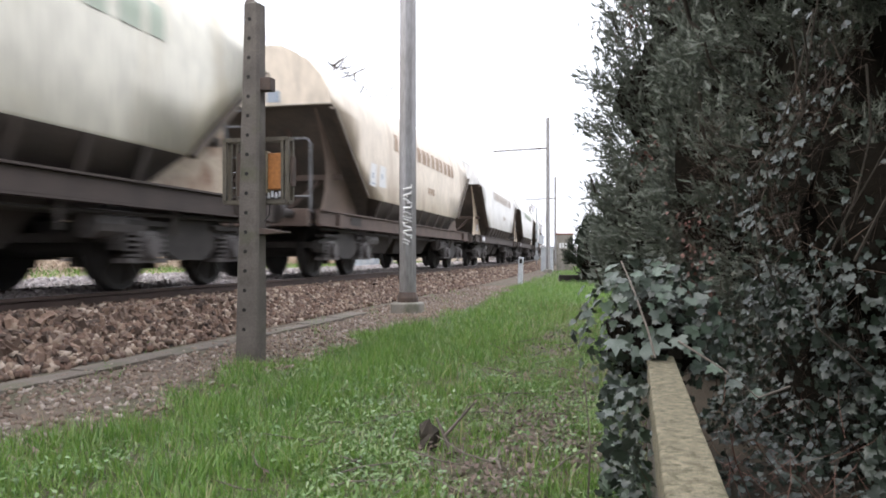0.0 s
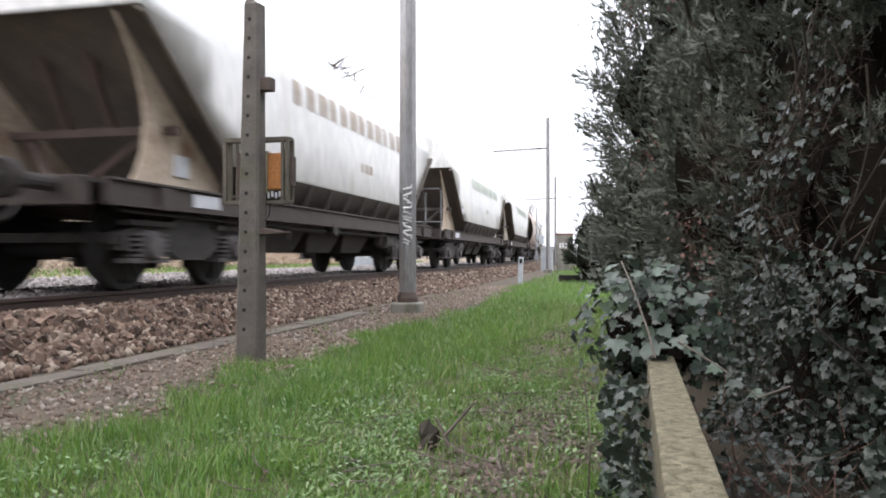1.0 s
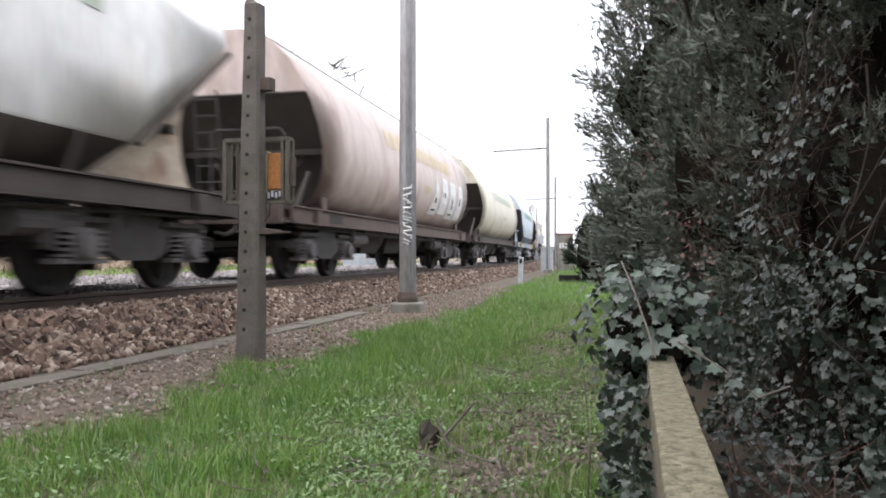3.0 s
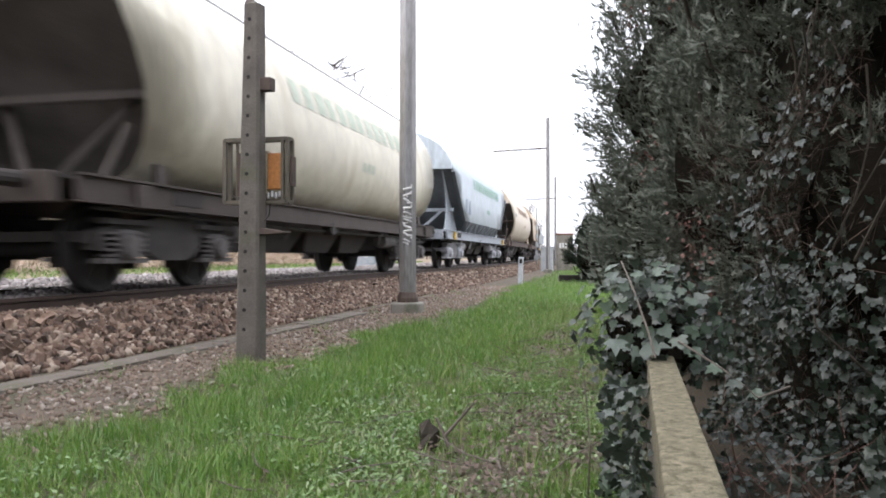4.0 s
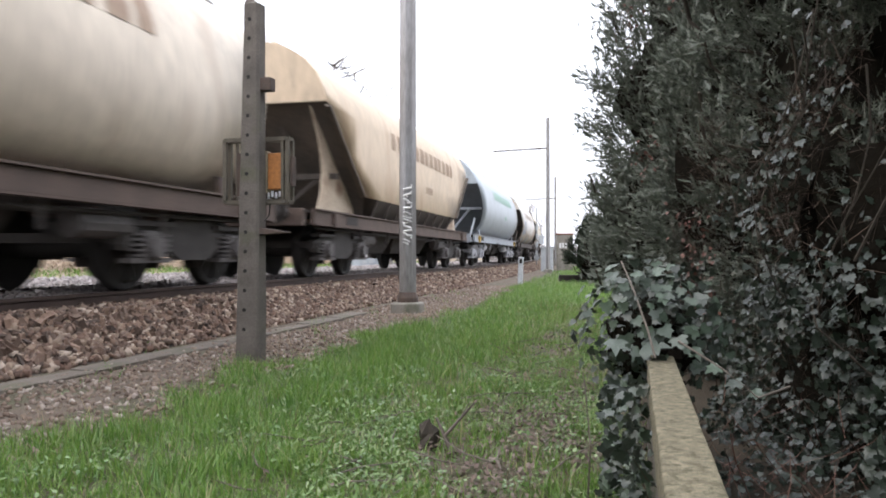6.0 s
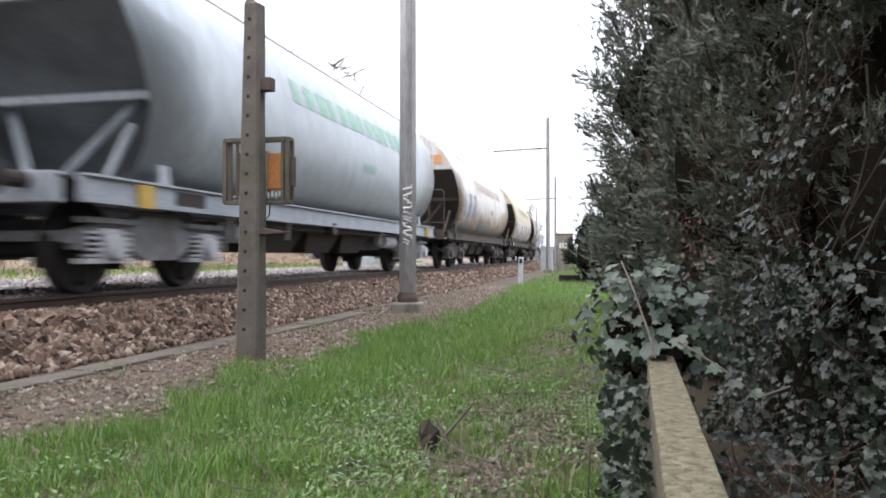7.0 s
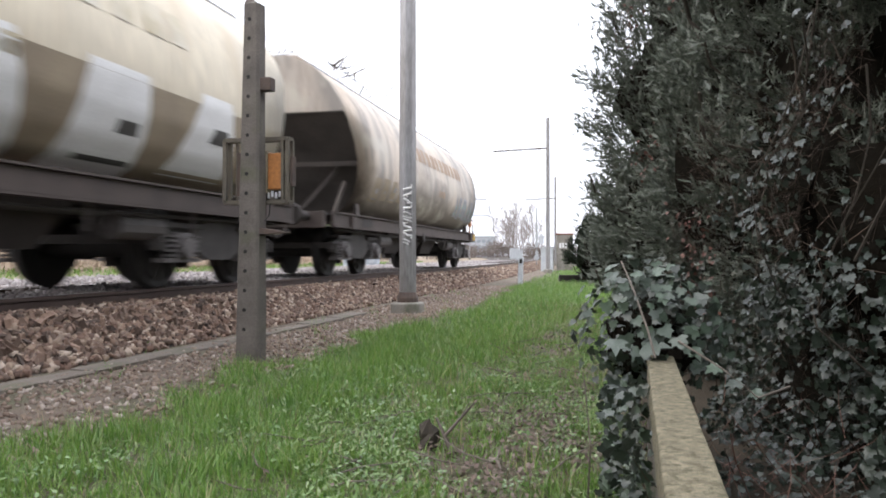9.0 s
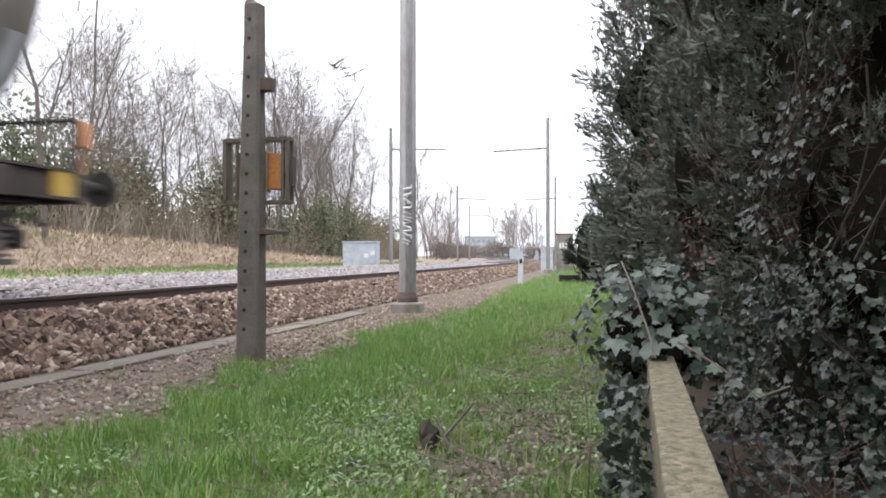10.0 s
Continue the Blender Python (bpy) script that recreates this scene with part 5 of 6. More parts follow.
rot = facing(n, -0.9 * np.ones(n), -0.55 * np.ones(n), 0.35 * np.ones(n), 0.62) * s[:, None, None]
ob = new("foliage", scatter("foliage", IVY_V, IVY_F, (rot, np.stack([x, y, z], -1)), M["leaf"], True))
ob.parent = ivy
tagged(ob, "grey-green lobed ivy leaves", kind="stuff")
# bare brown twigs tangled before the dark interior
n = 4200
y, z = RNG.uniform(2.7, 7.5, n), RNG.uniform(0.1, 1.7, n)
x = wall_x(y, z) + RNG.uniform(-0.06, 0.10, n)
TWIG_V = np.array([(-0.5, 0, 0), (0.5, 0, 0), (0.3, 0.08, 0.5), (-0.3, 0.08, 0.5), (0, 0.0, 1.0)])
ln = RNG.uniform(0.06, 0.30, n)
m = turns(RNG.uniform(0, math.tau, n), RNG.normal(0, 0.9, n), RNG.normal(0, 0.9, n), RNG.uniform(0.0012, 0.0038, n), ln, ln)
M["hedge_twig"] = material("bare_hedge_twig", (0.085, 0.06, 0.045), 0.9, other=(0.04, 0.03, 0.025), scale=3, fine=20, island=0.6, bump=0, gloss=0.15)
ob = new("twig_tangle", scatter("twig_tangle", TWIG_V, ((0, 1, 2), (0, 2, 3), (3, 2, 4)), (m, np.stack([x, y, z], -1)), M["hedge_twig"]))
ob.parent = ivy
tagged(ob, "bare brown twigs between the ivy leaves", kind="stuff")
# ivy trailing over the soil between fence and hedge
n = 800
x, y = RNG.uniform(0.12, 0.85, n), RNG.uniform(1.2, 3.8, n)
z = RNG.uniform(0.03, 0.28, n) * np.clip((x - 0.05) * 3, 0.3, 1)
rot = facing(n, -0.3 * np.ones(n), -0.5 * np.ones(n), 0.9 * np.ones(n), 0.4) * RNG.uniform(0.016, 0.036, n)[:, None, None]
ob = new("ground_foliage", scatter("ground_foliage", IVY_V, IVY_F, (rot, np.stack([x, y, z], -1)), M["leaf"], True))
ob.parent = ivy
tagged(ob, kind="stuff")
# near-black sheet behind the leaves; the hedge's inner shade is put into its colour
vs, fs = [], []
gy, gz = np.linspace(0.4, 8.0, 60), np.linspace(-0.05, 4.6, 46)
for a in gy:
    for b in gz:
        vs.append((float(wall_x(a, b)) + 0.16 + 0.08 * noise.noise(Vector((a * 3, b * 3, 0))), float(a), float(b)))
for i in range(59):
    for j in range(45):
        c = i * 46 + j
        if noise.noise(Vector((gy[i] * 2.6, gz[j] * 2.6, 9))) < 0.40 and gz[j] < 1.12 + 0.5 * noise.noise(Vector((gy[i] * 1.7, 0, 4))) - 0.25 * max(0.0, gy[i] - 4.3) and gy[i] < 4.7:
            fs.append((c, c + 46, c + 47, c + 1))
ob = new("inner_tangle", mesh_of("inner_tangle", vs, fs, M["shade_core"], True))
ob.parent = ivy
# woody stems in front of the dark sheet
rs = random.Random(21)
for i in range(12):
    y0, z0 = rs.uniform(1.6, 4.0), rs.uniform(0.0, 1.6)
    p = Vector((float(wall_x(y0, z0)) + 0.02, y0, z0))
    pts = [p.copy()]
    d = Vector((-0.1, rs.uniform(-0.5, 0.5), 1.0))
    for j in range(7):
        d = (d + Vector((rs.uniform(-0.25, 0.25), rs.uniform(-0.5, 0.5), rs.uniform(-0.25, 0.3)))).normalized()
        p = p + d * 0.22
        p.x = float(wall_x(p.y, p.z)) - 0.02 + rs.uniform(-0.05, 0.03)
        pts.append(p.copy())
    bm = bmesh.new()
    pipe(bm, pts, rs.uniform(0.002, 0.005), 6)
    part("stem", bm, M["stem_dark"], ivy)

n = 260
x, y = RNG.uniform(0.16, 0.95, n), RNG.uniform(1.2, 3.4, n)
lv = np.array([(-0.5, 0, 0), (0.5, 0, 0), (0.4, 0.1, 0.6), (-0.4, 0.1, 0.6), (0, 0.3, 1.0)])
ln = RNG.uniform(0.08, 0.28, n)
m = turns(RNG.uniform(0, math.tau, n), RNG.uniform(0.7, 1.5, n), RNG.normal(0, 0.3, n), np.full(n, 0.004), ln, ln)
M["red_stem"] = material("dead_bramble_stem", (0.13, 0.065, 0.05), 0.85, other=(0.08, 0.05, 0.04), scale=5, fine=20, island=0.5, bump=0, gloss=0.1)
ob = new("dead_stems", scatter("dead_stems", lv, ((0, 1, 2), (0, 2, 3), (3, 2, 4)), (m, np.stack([x, y, RNG.uniform(0.05, 0.3, n)], -1)), M["red_stem"]))
tagged(ob, "reddish dead bramble stems behind the fence", "bramble", kind="stuff")

# the ivy mound over the end of the fence: its large leaves are single pieces
mound = tagged(new("ivy_mound"), "mound of large pale ivy leaves over the fence's end", "ivy")
# near-black filler stands in for the shade inside the mound
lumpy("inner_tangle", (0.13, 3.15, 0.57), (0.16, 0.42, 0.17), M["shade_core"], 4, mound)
leaf_meshes = []
for j in range(4):
    v = IVY_V.copy()
    v[:, 2] += np.random.default_rng(j).uniform(-0.05, 0.05, 13)
    v[:, 0] *= 0.9 + 0.08 * j
    leaf_meshes.append(mesh_of("leaf", [tuple(p) for p in v], IVY_F, M["leaf_sheen"], True))
n = 290
th, ph = RNG.uniform(-math.pi, math.pi, n), np.arcsin(RNG.uniform(-0.5, 1, n))
ux, uy, uz = np.cos(th) * np.cos(ph), np.sin(th) * np.cos(ph), np.sin(ph)
uy = np.where(uy > 0.3, -uy, uy)
loc = np.stack([0.13 + 0.26 * ux, 3.08 + 0.46 * uy, 0.61 + 0.28 * uz], -1) + RNG.normal(0, 0.02, (n, 3))
hang = np.arange(n) > 190
loc[hang] = np.stack([0.075 - RNG.uniform(0, 0.11, hang.sum()), RNG.uniform(1.9, 3.0, hang.sum()), RNG.uniform(0.03, 0.52, hang.sum())], -1)
ux, uy, uz = np.where(hang, -0.8, ux), np.where(hang, -0.6, uy - 0.35), np.where(hang, 0.3, uz + 0.25)
rot = facing(n, ux, uy, uz, 0.5)
for i in range(n):
    s = RNG.uniform(0.028, 0.052)
    m = Matrix(rot[i].tolist()).to_4x4()
    share("leaf", leaf_meshes[i % 4], mound, Matrix.Translation(loc[i].tolist()) @ m @ Matrix.Scale(s, 4))
# smaller leaves deeper in the mound and down the fence's face, in the darker leaf colour
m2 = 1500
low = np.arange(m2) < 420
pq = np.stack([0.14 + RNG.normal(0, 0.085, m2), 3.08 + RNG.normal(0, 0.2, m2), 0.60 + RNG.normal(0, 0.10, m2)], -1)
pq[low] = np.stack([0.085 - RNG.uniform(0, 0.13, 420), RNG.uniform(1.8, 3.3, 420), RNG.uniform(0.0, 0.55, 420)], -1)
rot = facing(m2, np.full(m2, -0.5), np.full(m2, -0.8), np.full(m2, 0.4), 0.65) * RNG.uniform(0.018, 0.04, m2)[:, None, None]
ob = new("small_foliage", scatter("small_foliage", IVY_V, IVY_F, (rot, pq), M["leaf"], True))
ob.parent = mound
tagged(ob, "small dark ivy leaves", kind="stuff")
# one broad leaf lying over the coping's end, and runners towards the hedge
for (lx, ly, lz, s) in ((0.085, 2.60, 0.60, 0.095), (0.0, 2.62, 0.62, 0.08), (0.24, 2.6, 0.60, 0.06), (0.32, 2.55, 0.55, 0.055), (0.38, 2.5, 0.51, 0.055), (0.44, 2.5, 0.48, 0.05)):
    m = Matrix(facing(1, np.array([-0.1]), np.array([-0.6]), np.array([0.8]), 0.1)[0].tolist()).to_4x4()
    share("leaf", leaf_meshes[0], mound, Matrix.Translation((lx, ly, lz)) @ m @ Matrix.Scale(s, 4))
for pts in ([(0.02, 2.8, 0.88), (0.06, 2.6, 0.78), (0.10, 2.5, 0.66), (0.12, 2.45, 0.58)], [(0.2, 2.6, 0.62), (0.32, 2.5, 0.55), (0.42, 2.45, 0.47), (0.52, 2.5, 0.50)],
            [(-0.1, 2.5, 0.5), (-0.08, 2.45, 0.3), (-0.09, 2.5, 0.1)]):
    bm = bmesh.new()
    pipe(bm, pts, 0.0035, 6)
    part("stem", bm, M["bark"], mound)

# conifers of the hedge
# a feathery spray: a thin axis with short drooping side shoots
SPRAY_V, SPRAY_F = [(-0.09, 0, 0), (0.09, 0, 0), (0, 1.0, -0.15)], [(0, 1, 2)]
for i in range(3):
    at, ln = 0.15 + 0.24 * i, 0.46 - 0.10 * i
    for s in (-1, 1):
        o = len(SPRAY_V)
        SPRAY_V += [(0, at - 0.07, -0.15 * at * at), (s * 0.02, at + 0.12, -0.15 * at * at), (s * ln * 0.60, at + ln * 0.66, -0.15 * at - 0.05)]
        SPRAY_F += [(o, o + 1, o + 2) if s < 0 else (o + 1, o, o + 2)]
SPRAY_V = np.array(SPRAY_V)


def conifer(x, y, lobes, count, size, label, seed, mat, near_side=0.6):
    root = new("conifer")
    root.matrix_basis = pose(x, y, 0)
    tagged(root, label, "conifer", "conifers of the hedge")
    h = max(c[2] + r[2] for c, r in lobes)
    bm = bmesh.new()
    rod(bm, (0, 0, -0.1), (0.05, 0, h * 0.85), 0.11, 9, 0.02)
    part("trunk", bm, M["bark"], root)
    weights = np.array([r[0] * r[2] for c, r in lobes])
    weights = weights / weights.sum()
    xs, ns = [], []
    for (c, r), w in zip(lobes, weights):
        # near-black core blocks the sky and stands in for shade inside the crown
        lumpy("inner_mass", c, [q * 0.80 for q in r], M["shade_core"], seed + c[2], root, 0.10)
        # plumes stand out from the surface; each holds some forty fine sprays
        plumes, each = int(count * w / 40), 40
        d = RNG.normal(0, 1, (plumes, 3))
        d /= np.linalg.norm(d, axis=1, keepdims=True)
        lump = 1.03 + 0.12 * np.sin(d[:, 0] * 6 + d[:, 2] * 5 + seed) + 0.10 * np.sin(d[:, 1] * 11 + d[:, 2] * 13) - 0.14 * (np.sin(d[:, 0] * 17 + 3 * d[:, 2]) * np.sin(d[:, 2] * 15 + seed) > 0.35)
        rad = np.clip(lump, 0.86, 1.1) * RNG.uniform(0.86, 1.02, plumes)
        heart = np.array(c) + d * np.array(r) * rad[:, None]
        way = d + np.array([0, 0, 0.7]) + RNG.normal(0, 0.3, (plumes, 3))
        way /= np.linalg.norm(way, axis=1, keepdims=True)
        along = RNG.uniform(-0.10, 0.22, (plumes, each, 1)) * RNG.uniform(0.6, 1.3, (plumes, 1, 1))
        xs.append((heart[:, None, :] + way[:, None, :] * along + RNG.normal(0, 0.05, (plumes, each, 3))).reshape(-1, 3))
        ns.append(np.repeat(way, each, axis=0))
    p, d = np.concatenate(xs), np.concatenate(ns)
    k = (p[:, 2] > 0.02) & (p[:, 1] < near_side) & (p[:, 0] < 0.9)
    p, d = p[k], d[k]
    m = len(p)
    tip = d + np.array([0, 0, 0.15]) + RNG.normal(0, 0.45, (m, 3))
    tip /= np.linalg.norm(tip, axis=1, keepdims=True)
    side = np.cross(tip, RNG.normal(0, 1, (m, 3)))
    side /= np.linalg.norm(side, axis=1, keepdims=True)
    rot = np.stack([side, tip, np.cross(side, tip)], -1) * (size * RNG.uniform(0.6, 1.4, m))[:, None, None]
    ob = new("crown", scatter("crown", SPRAY_V, SPRAY_F, (rot, p), mat))
    ob.parent = root
    rb = random.Random(seed)
    for i in range(16):
        c, r = lobes[i % len(lobes)]
        a = rb.uniform(0.9 * math.pi, 1.6 * math.pi)
        q = Vector((c[0] + r[0] * 1.08 * math.cos(a), c[1] + r[1] * 1.08 * math.sin(a), c[2] + r[2] * rb.uniform(-0.6, 0.6)))
        bm = bmesh.new()
        # boughs sag outward and lift at the tip
        base = Vector((0.02, 0, max(0.2, q.z - 0.3)))
        mid, out = base.lerp(q, 0.55) - Vector((0, 0, 0.20)), base.lerp(q, 0.85) - Vector((rb.uniform(-0.1, 0.1), 0, 0.16))
        pipe(bm, [tuple(base), tuple(mid), tuple(out), tuple(q), tuple(q + Vector((-0.05, -0.08, 0.16)))], rb.uniform(0.008, 0.016), 6)
        part("bough", bm, M["stem_dark"], root)


M["conifer_blue"] = material("conifer_grey_green", (0.095, 0.108, 0.085), 0.5, gloss=0.35, other=(0.05, 0.062, 0.046), scale=2.0, fine=30, palette=((0.0476, 0.05704, 0.04284), (0.102, 0.1203, 0.0882), (0.1564, 0.1736, 0.1386), (0.272, 0.279, 0.2457)), dirt=(0.095, 0.062, 0.045), dirt_scale=1.6, dirt_amount=0.22, bump=0, through_light=0.12)
conifer(1.32, 8.6, (((0, 0, 1.5), (1.45, 1.5, 1.6)), ((0.0, 0, 2.6), (1.55, 1.5, 1.25)), ((0.15, 0.1, 3.9), (1.40, 1.3, 1.7)), ((0.25, 0.1, 5.2), (1.15, 1.2, 1.3)),
                    ((0.0, -1.7, 1.7), (1.0, 1.1, 1.6)), ((0.25, -1.6, 3.2), (1.1, 1.1, 1.5))), 116000, 0.080, "tall grey-green conifer in the hedge with rusty dead tips", 3, M["conifer_blue"])
conifer(1.75, 5.5, (((0, 0, 1.5), (1.05, 1.4, 1.7)), ((0.05, 0, 3.1), (1.2, 1.5, 1.6)), ((0.1, 0, 4.6), (1.1, 1.4, 1.5))), 38000, 0.085, "tall dark conifer in the hedge behind the ivy", 8, M["conifer_blue"])
conifer(0.85, 12.8, (((0, 0, 1.2), (1.25, 1.5, 1.3)), ((0.2, 0, 2.2), (1.1, 1.3, 0.95))), 22000, 0.09, "lower dark conifer at the hedge's far end", 5, M["conifer_blue"])
conifer(-0.35, 25.4, (((0, 0, 0.9), (1.15, 1.3, 1.1)), ((0.6, 0.3, 1.5), (1.3, 1.3, 0.95))), 12000, 0.14, "clipped dark evergreen far along the verge", 6, M["conifer"])
# the last lobe overhangs the ivy above the view, added to shade it
conifer(2.4, 3.1, (((0, 0, 1.7), (1.1, 1.5, 1.9)), ((0, 0, 3.5), (1.2, 1.6, 1.6)), ((-1.15, 0.1, 3.45), (1.1, 1.7, 1.05))), 26000, 0.08, "tall dark conifer in the hedge close behind the ivy", 9, M["conifer"])
# rusty dead tips on the hedge
n = 260
cl = np.array([(0.15, 7.6, 3.15), (0.55, 6.9, 3.2), (0.25, 6.7, 1.75), (0.42, 4.6, 0.72), (0.5, 5.2, 1.0)])
p = cl[RNG.integers(0, 5, n)] + RNG.normal(0, 0.13, (n, 3)) * np.array([0.6, 1, 1])
rot = facing(n, -np.ones(n), -0.5 * np.ones(n), 0.3 * np.ones(n), 0.7) * RNG.uniform(0.02, 0.05, n)[:, None, None]
M["rust_leaf"] = material("rusty_dead_leaf", (0.13, 0.05, 0.036), 0.8, other=(0.09, 0.04, 0.03), scale=5, fine=20, island=0.4, bump=0)
tagged(new("dead_tips", scatter("dead_tips", OVAL, OVAL_F, (rot, p), M["rust_leaf"])), "rust-red dead leaves caught in the hedge", "leaves", kind="stuff")


# ---- the wood beyond the line ----
def bare_tree(seed, height, spread, girth=0.0105, deep=3, thin=0.0055):
    """Trunk and bare branches as two meshes."""
    r = random.Random(seed)
    trunk, twigs = bmesh.new(), bmesh.new()

    def grow(p, d, ln, rad, depth):
        steps = (7, 4, 3, 2)[depth]
        for i in range(steps):
            d = (d + Vector((r.gauss(0, 0.12), r.gauss(0, 0.12), r.gauss(0.04, 0.06)))).normalized()
            q = p + d * ln / steps
            r2 = rad * (0.84 if depth == 0 else 0.78)
            rod(trunk if depth == 0 else twigs, p, q, rad, 6 if depth == 0 else 4 if depth < 2 else 3, max(r2, thin))
            p, rad = q, max(r2, thin)
            if depth < deep and (depth > 0 or i >= 1):
                for _ in range((2, 2, 2)[depth]):
                    a = r.uniform(0, math.tau)
                    side = d.orthogonal().normalized()
                    side.rotate(Matrix.Rotation(a, 3, d))
                    e = (d * r.uniform(0.6, 1.0) + side * spread * r.uniform(0.6, 1.2) + Vector((0, 0, 0.18))).normalized()
                    k = (0.46, 0.5, 0.55)[depth] * r.uniform(0.7, 1.2) * (1 - 0.09 * i * (depth == 0))
                    grow(p, e, ln * k, max(thin * 1.2, rad * 0.42), depth + 1)
    grow(Vector((0, 0, -0.2)), Vector((r.gauss(0, 0.07), r.gauss(0, 0.07), 1)), height * 0.92, height * girth, 0)
    return finish("trunk", trunk, M["bark"]), finish("crown", twigs, M["twig"])


M["brush"] = material("brush_stem", (0.30, 0.245, 0.19), 0.9, other=(0.19, 0.165, 0.11), scale=0.35, fine=10, island=0.45, bump=0)
# Twig colour is lightened for haze and sky glare around thin branches.
M["twig"] = material("bare_twig", (0.25, 0.215, 0.195), 0.9, gloss=0.1, other=(0.16, 0.14, 0.125), scale=1, fine=20, bump=0)
NEAR_TREES = [bare_tree(31, 12, 1.05, 0.0078), bare_tree(38, 12, 0.95, 0.0072)]
TREES = [bare_tree(s, 12, sp, 0.0085) for s, sp in ((1, 0.85), (4, 1.0), (9, 0.75), (16, 0.9), (23, 1.05))]
rt = random.Random(77)
spots = [(-17.3, 20.2, 1.05), (-18.9, 23.4, 1.0)]
for i in range(60):
    y = 25 + i * 1.08 + rt.uniform(-1, 1)
    spots.append((-20.5 - rt.uniform(0, 9) + curve_shift(y) - 0.03 * (y - 24), y, rt.uniform(0.75, 1.1) * float(np.interp(y, (24, 38, 55, 75, 92), (0.75, 1.0, 1.38, 1.2, 0.85)))))
for i, (x, y, s) in enumerate(spots):
    root = new("bare_tree")
    z = ground_z(x - curve_shift(y), y)
    tagged(root, "bare grey-brown deciduous tree at the wood's edge", "tree", "trees of the wood")
    tr, cr = NEAR_TREES[i] if i < 2 else TREES[i % 5]
    root.matrix_basis = pose(x, y, z, 0, 0, rt.uniform(0, 360)) @ Matrix.Scale(s, 4)
    share("trunk", tr, root, Matrix())
    share("crown", cr, root, Matrix())


def brush(name, n, y0, y1, d0, d1, ln, mat, label, width=0.02, lean=0.35, droop=0.25, lying=False):
    y = RNG.uniform(y0, y1, n)
    u = RNG.uniform(-d1, -d0, n) - 0.02 * y
    z = heights(u, y)
    s = ln * RNG.uniform(0.35, 1.2, n)
    pitch = RNG.normal(0, lean, n)
    if lying:
        pitch = RNG.uniform(1.0, 1.7, n) * RNG.choice((-1, 1), n)
        z = z + RNG.uniform(0.02, 0.22, n)
    lv = np.array([(-0.5, 0, 0), (0.5, 0, 0), (0.3, 0.1, 0.6), (-0.3, 0.1, 0.6), (0, droop + 0.1, 1.0)])
    m = turns(RNG.uniform(0, math.tau, n), pitch, RNG.normal(0, lean if not lying else 0.3, n), np.full(n, width) * RNG.uniform(0.5, 1.6, n), s, s)
    ob = new(name, scatter(name, lv, ((0, 1, 2), (0, 2, 3), (3, 2, 4)), (m, np.stack([u + shift_of(y), y, z], -1)), mat))
    return tagged(ob, label, "brush", kind="stuff")


brush("brushwood", 22000, 24, 100, 19.0, 31, 2.7, M["brush"], "tangled grey-brown brushwood under the trees", 0.03, 0.3)
brush("dry_reeds", 46000, 9, 44, 13.4, 20.5, 0.42, M["reed"], "dry trampled reeds on the bank", 0.018, 0.4, 0.2, True)
brush("reed_stubble", 3500, 11, 44, 13.6, 20.5, 0.30, M["reed"], "short dry reed stubble on the bank", 0.02, 0.5)
brush("bank_grass", 9000, 3, 60, 12.6, 14.0, 0.16, M["grass"], "strip of green grass at the foot of the bank", 0.02, 0.5)
brush("bank_top_grass", 9000, 14, 60, 17.2, 20.5, 0.28, M["grass"], "green grass along the top of the bank", 0.025, 0.5)
M["evergreen"] = material("ivy_clad_green", (0.17, 0.19, 0.11), 0.7, other=(0.115, 0.13, 0.075), scale=1.5, fine=10, island=0.5, bump=0, through_light=0.15)


M["climber"] = material("dry_climber", (0.27, 0.225, 0.165), 0.9, other=(0.19, 0.175, 0.11), scale=0.5, fine=5, island=0.35, bump=0, gloss=0.1, through_light=0.25)
# Far thicket colour is paled to include distance haze.
M["thicket"] = material("haze_paled_thicket", (0.22, 0.185, 0.165), 0.9, other=(0.15, 0.125, 0.11), scale=0.5, fine=5, island=0.3, bump=0, gloss=0.1, through_light=0.2)


def shrub(x, y, w, h, n, seed, mat, label, leaf=0.14):
    root = new("shrub")
    u = x - curve_shift(y)
    root.matrix_basis = pose(x, y, ground_z(u, y))
    tagged(root, label, "shrub", "shrubs of the wood's edge")
    d = RNG.normal(0, 1, (n, 3))
    d /= np.linalg.norm(d, axis=1, keepdims=True)
    rad = RNG.uniform(0.35, 1.05, n) * (1 + 0.25 * np.sin(d[:, 0] * 5 + seed) * np.sin(d[:, 2] * 7 + seed))
    p = d * np.array([w, w, h * 0.55]) * rad[:, None] + np.array([0, 0, h * 0.5])
    p = p[p[:, 2] > 0]
    m = len(p)
    rot = facing(m, d[:m, 0], d[:m, 1], d[:m, 2], 0.8) * (leaf * RNG.uniform(0.55, 1.45, m))[:, None, None]
    ob = new("crown", scatter("crown", OVAL, OVAL_F, (rot, p), mat))
    ob.parent = root
    bm = bmesh.new()
    rod(bm, (0, 0, -0.1), (0.1, 0, h * 0.8), 0.06, 6, 0.02)
    part("trunk", bm, M["bark"], root)


for i in range(20):
    y = 23 + i * 2.6 + rt.uniform(-1.5, 1.5)
    shrub(-20.5 - rt.uniform(0, 5) + curve_shift(y), y, rt.uniform(0.9, 1.7), rt.uniform(3.0, 6.8), 2300, i, M["evergreen"], "ivy-clad evergreen shrub at the wood's edge", 0.18)
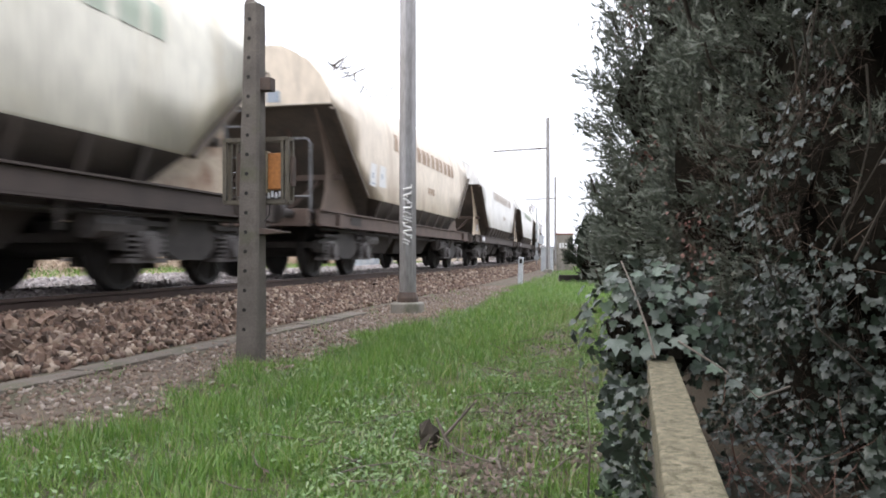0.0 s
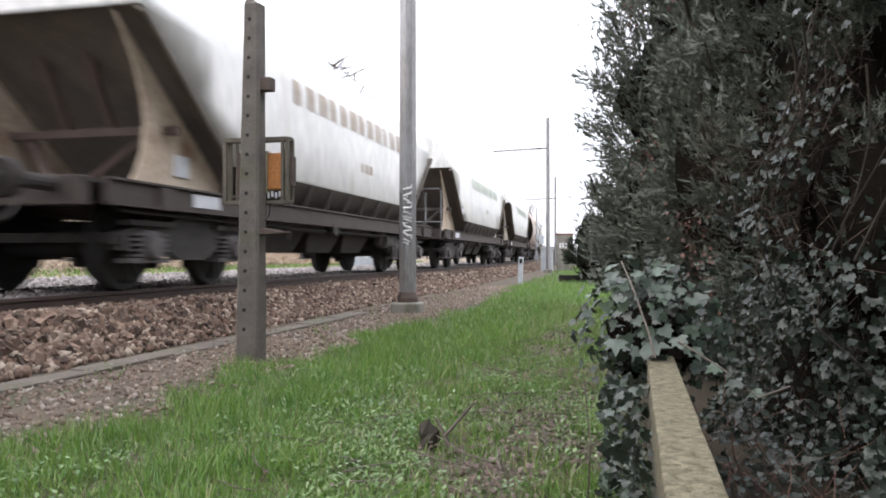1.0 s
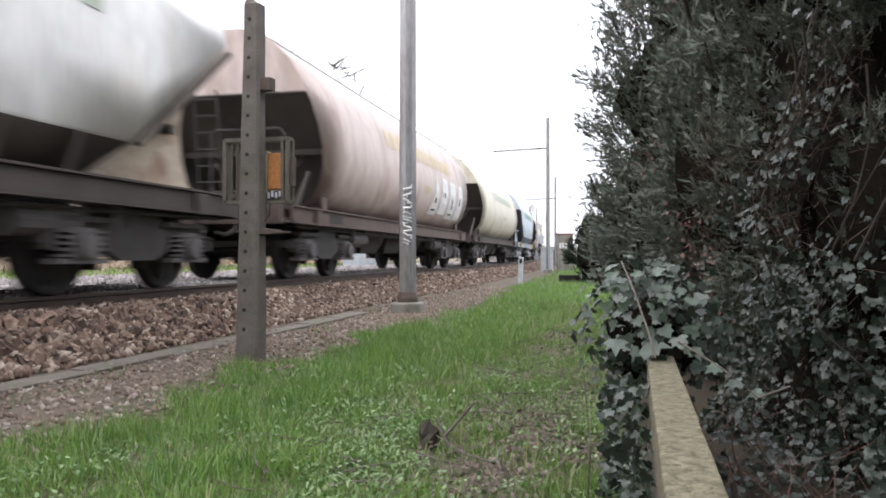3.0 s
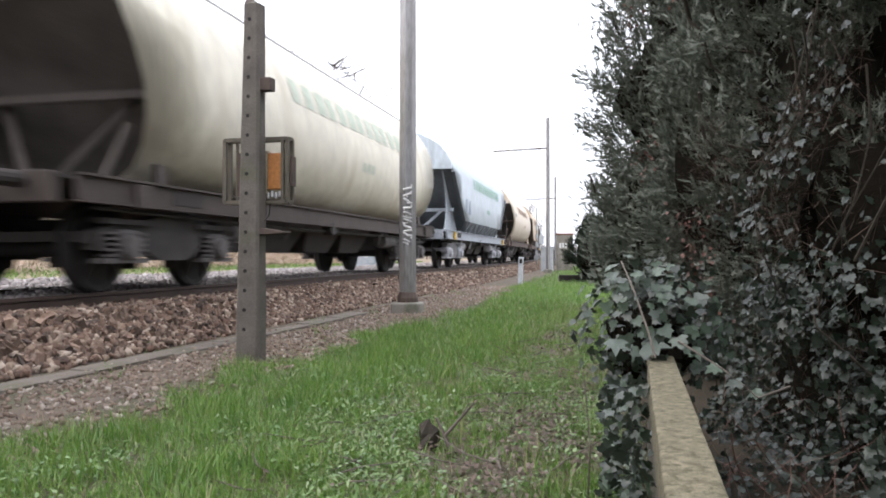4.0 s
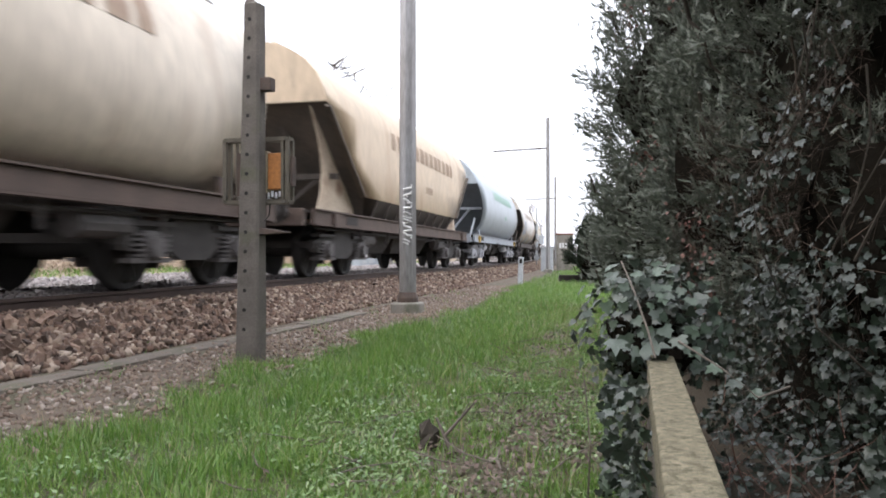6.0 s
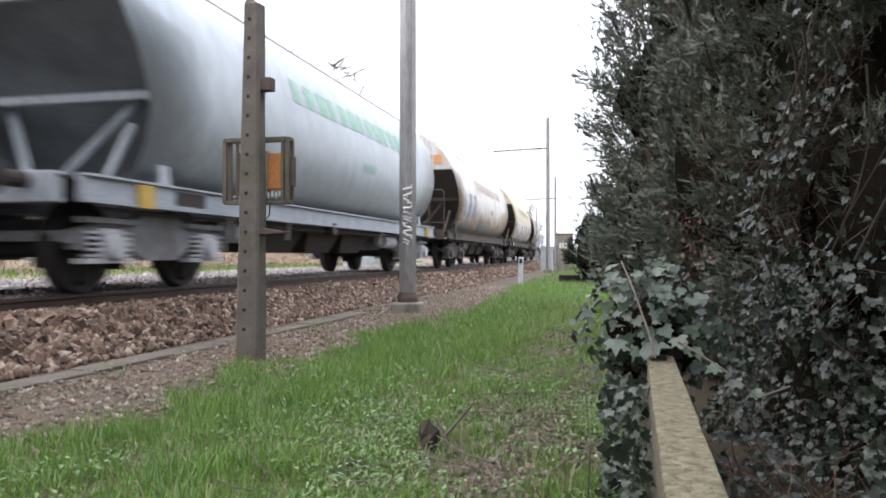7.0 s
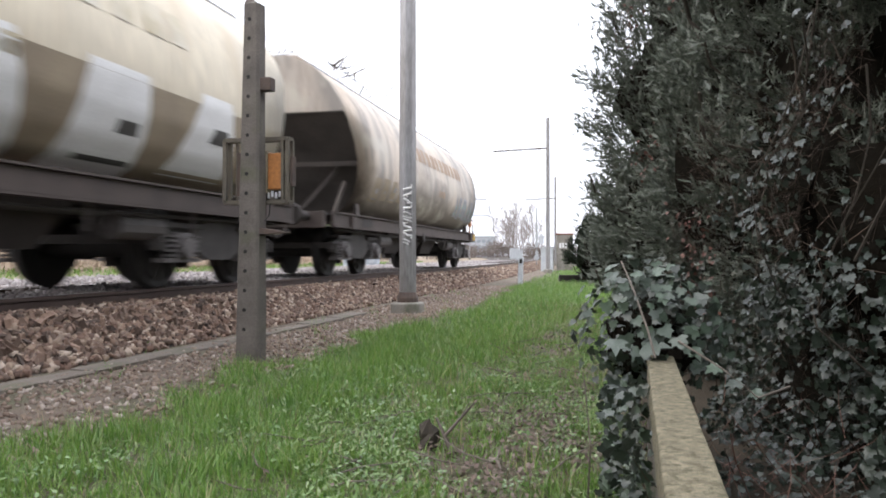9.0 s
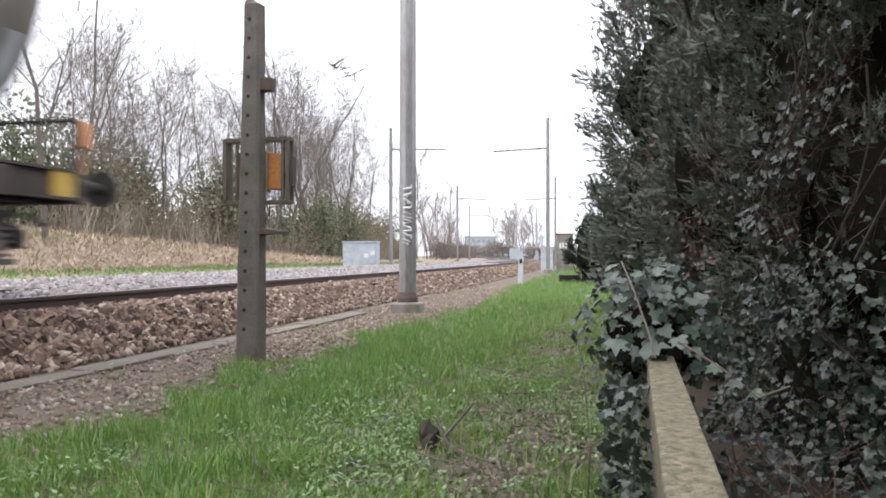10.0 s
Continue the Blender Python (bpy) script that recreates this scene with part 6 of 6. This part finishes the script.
# pale dry climbers and thicket between the shrubs
for i in range(30):
    y = 25 + i * 2.2 + rt.uniform(-1.5, 1.5)
    shrub(-21.5 - rt.uniform(0, 4) + curve_shift(y), y, rt.uniform(1.4, 2.6), rt.uniform(3.0, 6.2), 1700, i + 40, M["climber"], "dry brown thicket at the wood's edge", 0.19)
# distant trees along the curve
# Distance haze is put into this paler twig colour.
M["far_twig"] = material("haze_paled_far_twig", (0.29, 0.245, 0.225), 0.9, gloss=0.1, other=(0.21, 0.175, 0.16), scale=1, fine=20, bump=0)
far_crowns = []
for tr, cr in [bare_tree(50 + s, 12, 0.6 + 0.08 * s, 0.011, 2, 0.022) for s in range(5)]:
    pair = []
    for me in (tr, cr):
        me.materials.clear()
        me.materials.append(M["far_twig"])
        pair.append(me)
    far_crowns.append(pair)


def far_tree(x, y, s, label):
    root = new("bare_tree")
    tagged(root, label, "tree", "far trees along the line")
    root.matrix_basis = pose(x, y, ground_z(x - curve_shift(y), y), 0, 0, rt.uniform(0, 360)) @ Matrix.Scale(s, 4)
    tr, cr = far_crowns[rt.randrange(5)]
    share("trunk", tr, root, Matrix())
    share("crown", cr, root, Matrix())


for i in range(38):
    y = 84 + i * 3.6 + rt.uniform(-2, 2)
    far_tree(-16.5 + curve_shift(y) - rt.uniform(0, 8), y, rt.uniform(0.8, 1.15) * float(np.interp(y, (84, 120, 160, 220), (0.95, 0.72, 0.55, 0.45))), "bare brownish tree far along the curving line")
for i in range(16):
    y = 190 + rt.uniform(-15, 30)
    far_tree(-0.140 * y + rt.uniform(-1, 6.5), y, rt.uniform(0.75, 1.25), "bare poplar far beyond the line")
for i in range(20):
    y = 88 + i * 6 + rt.uniform(-2, 2)
    shrub(-15.5 + curve_shift(y) - rt.uniform(0, 3), y, rt.uniform(1.2, 2.4), rt.uniform(1.6, 3.0), 1200, i, M["thicket"], "bare brown thicket far along the line", 0.16)
for i in range(14):
    shrub(-35 + i * 2.3, 175 + rt.uniform(-10, 30), 3.0, rt.uniform(2.4, 4.5), 1200, i, M["thicket"], "bare brown thicket far beyond the line", 0.26)

# far building
house = tagged(new("building"), "grey flat-roofed building far along the line", "building")
house.matrix_basis = pose(-53, 300, 0)
# Wall and pane colours are lightened to carry the haze at this distance.
M["render_grey"] = material("haze_paled_render", (0.55, 0.57, 0.60), 0.9, scale=1, fine=10, bump=0.1)
M["pane"] = material("haze_paled_pane", (0.36, 0.39, 0.43), 0.3, scale=1, bump=0)
bm = bmesh.new()
box(bm, -5.5, 5.5, -4, 4, -0.5, 8.2)
part("wall", bm, M["render_grey"], house)
bm = bmesh.new()
box(bm, -5.8, 5.8, -4.3, 4.3, 8.21, 8.7)
part("roof", bm, M["render_grey"], house)
for i in range(5):
    for j in range(3):
        bm = bmesh.new()
        box(bm, -4.7 + i * 2.0, -3.4 + i * 2.0, -4.06, -4.005, 1.0 + j * 2.5, 2.3 + j * 2.5)
        part("window", bm, M["pane"], house)


def motions():
    """The train rolls south at a steady speed along the curve; the wheels turn with it."""
    times = [i * 0.25 for i in range(41)]
    for root, ahead in WAGONS:
        rows = []
        for t in times:
            y = TAIL_END + SPEED * (10 - t) - ahead
            rows.append((t, pose(-6.02 + curve_shift(y), y, 0.52, 0, 0, curve_turn(y))))
        walk(root, rows)
    turn = math.degrees(SPEED / 0.475)
    for wheel, y in WHEELS:
        walk(wheel, [(i / 30, pose(0, y, 0.475, turn * i / 30)) for i in range(301)])


motions()
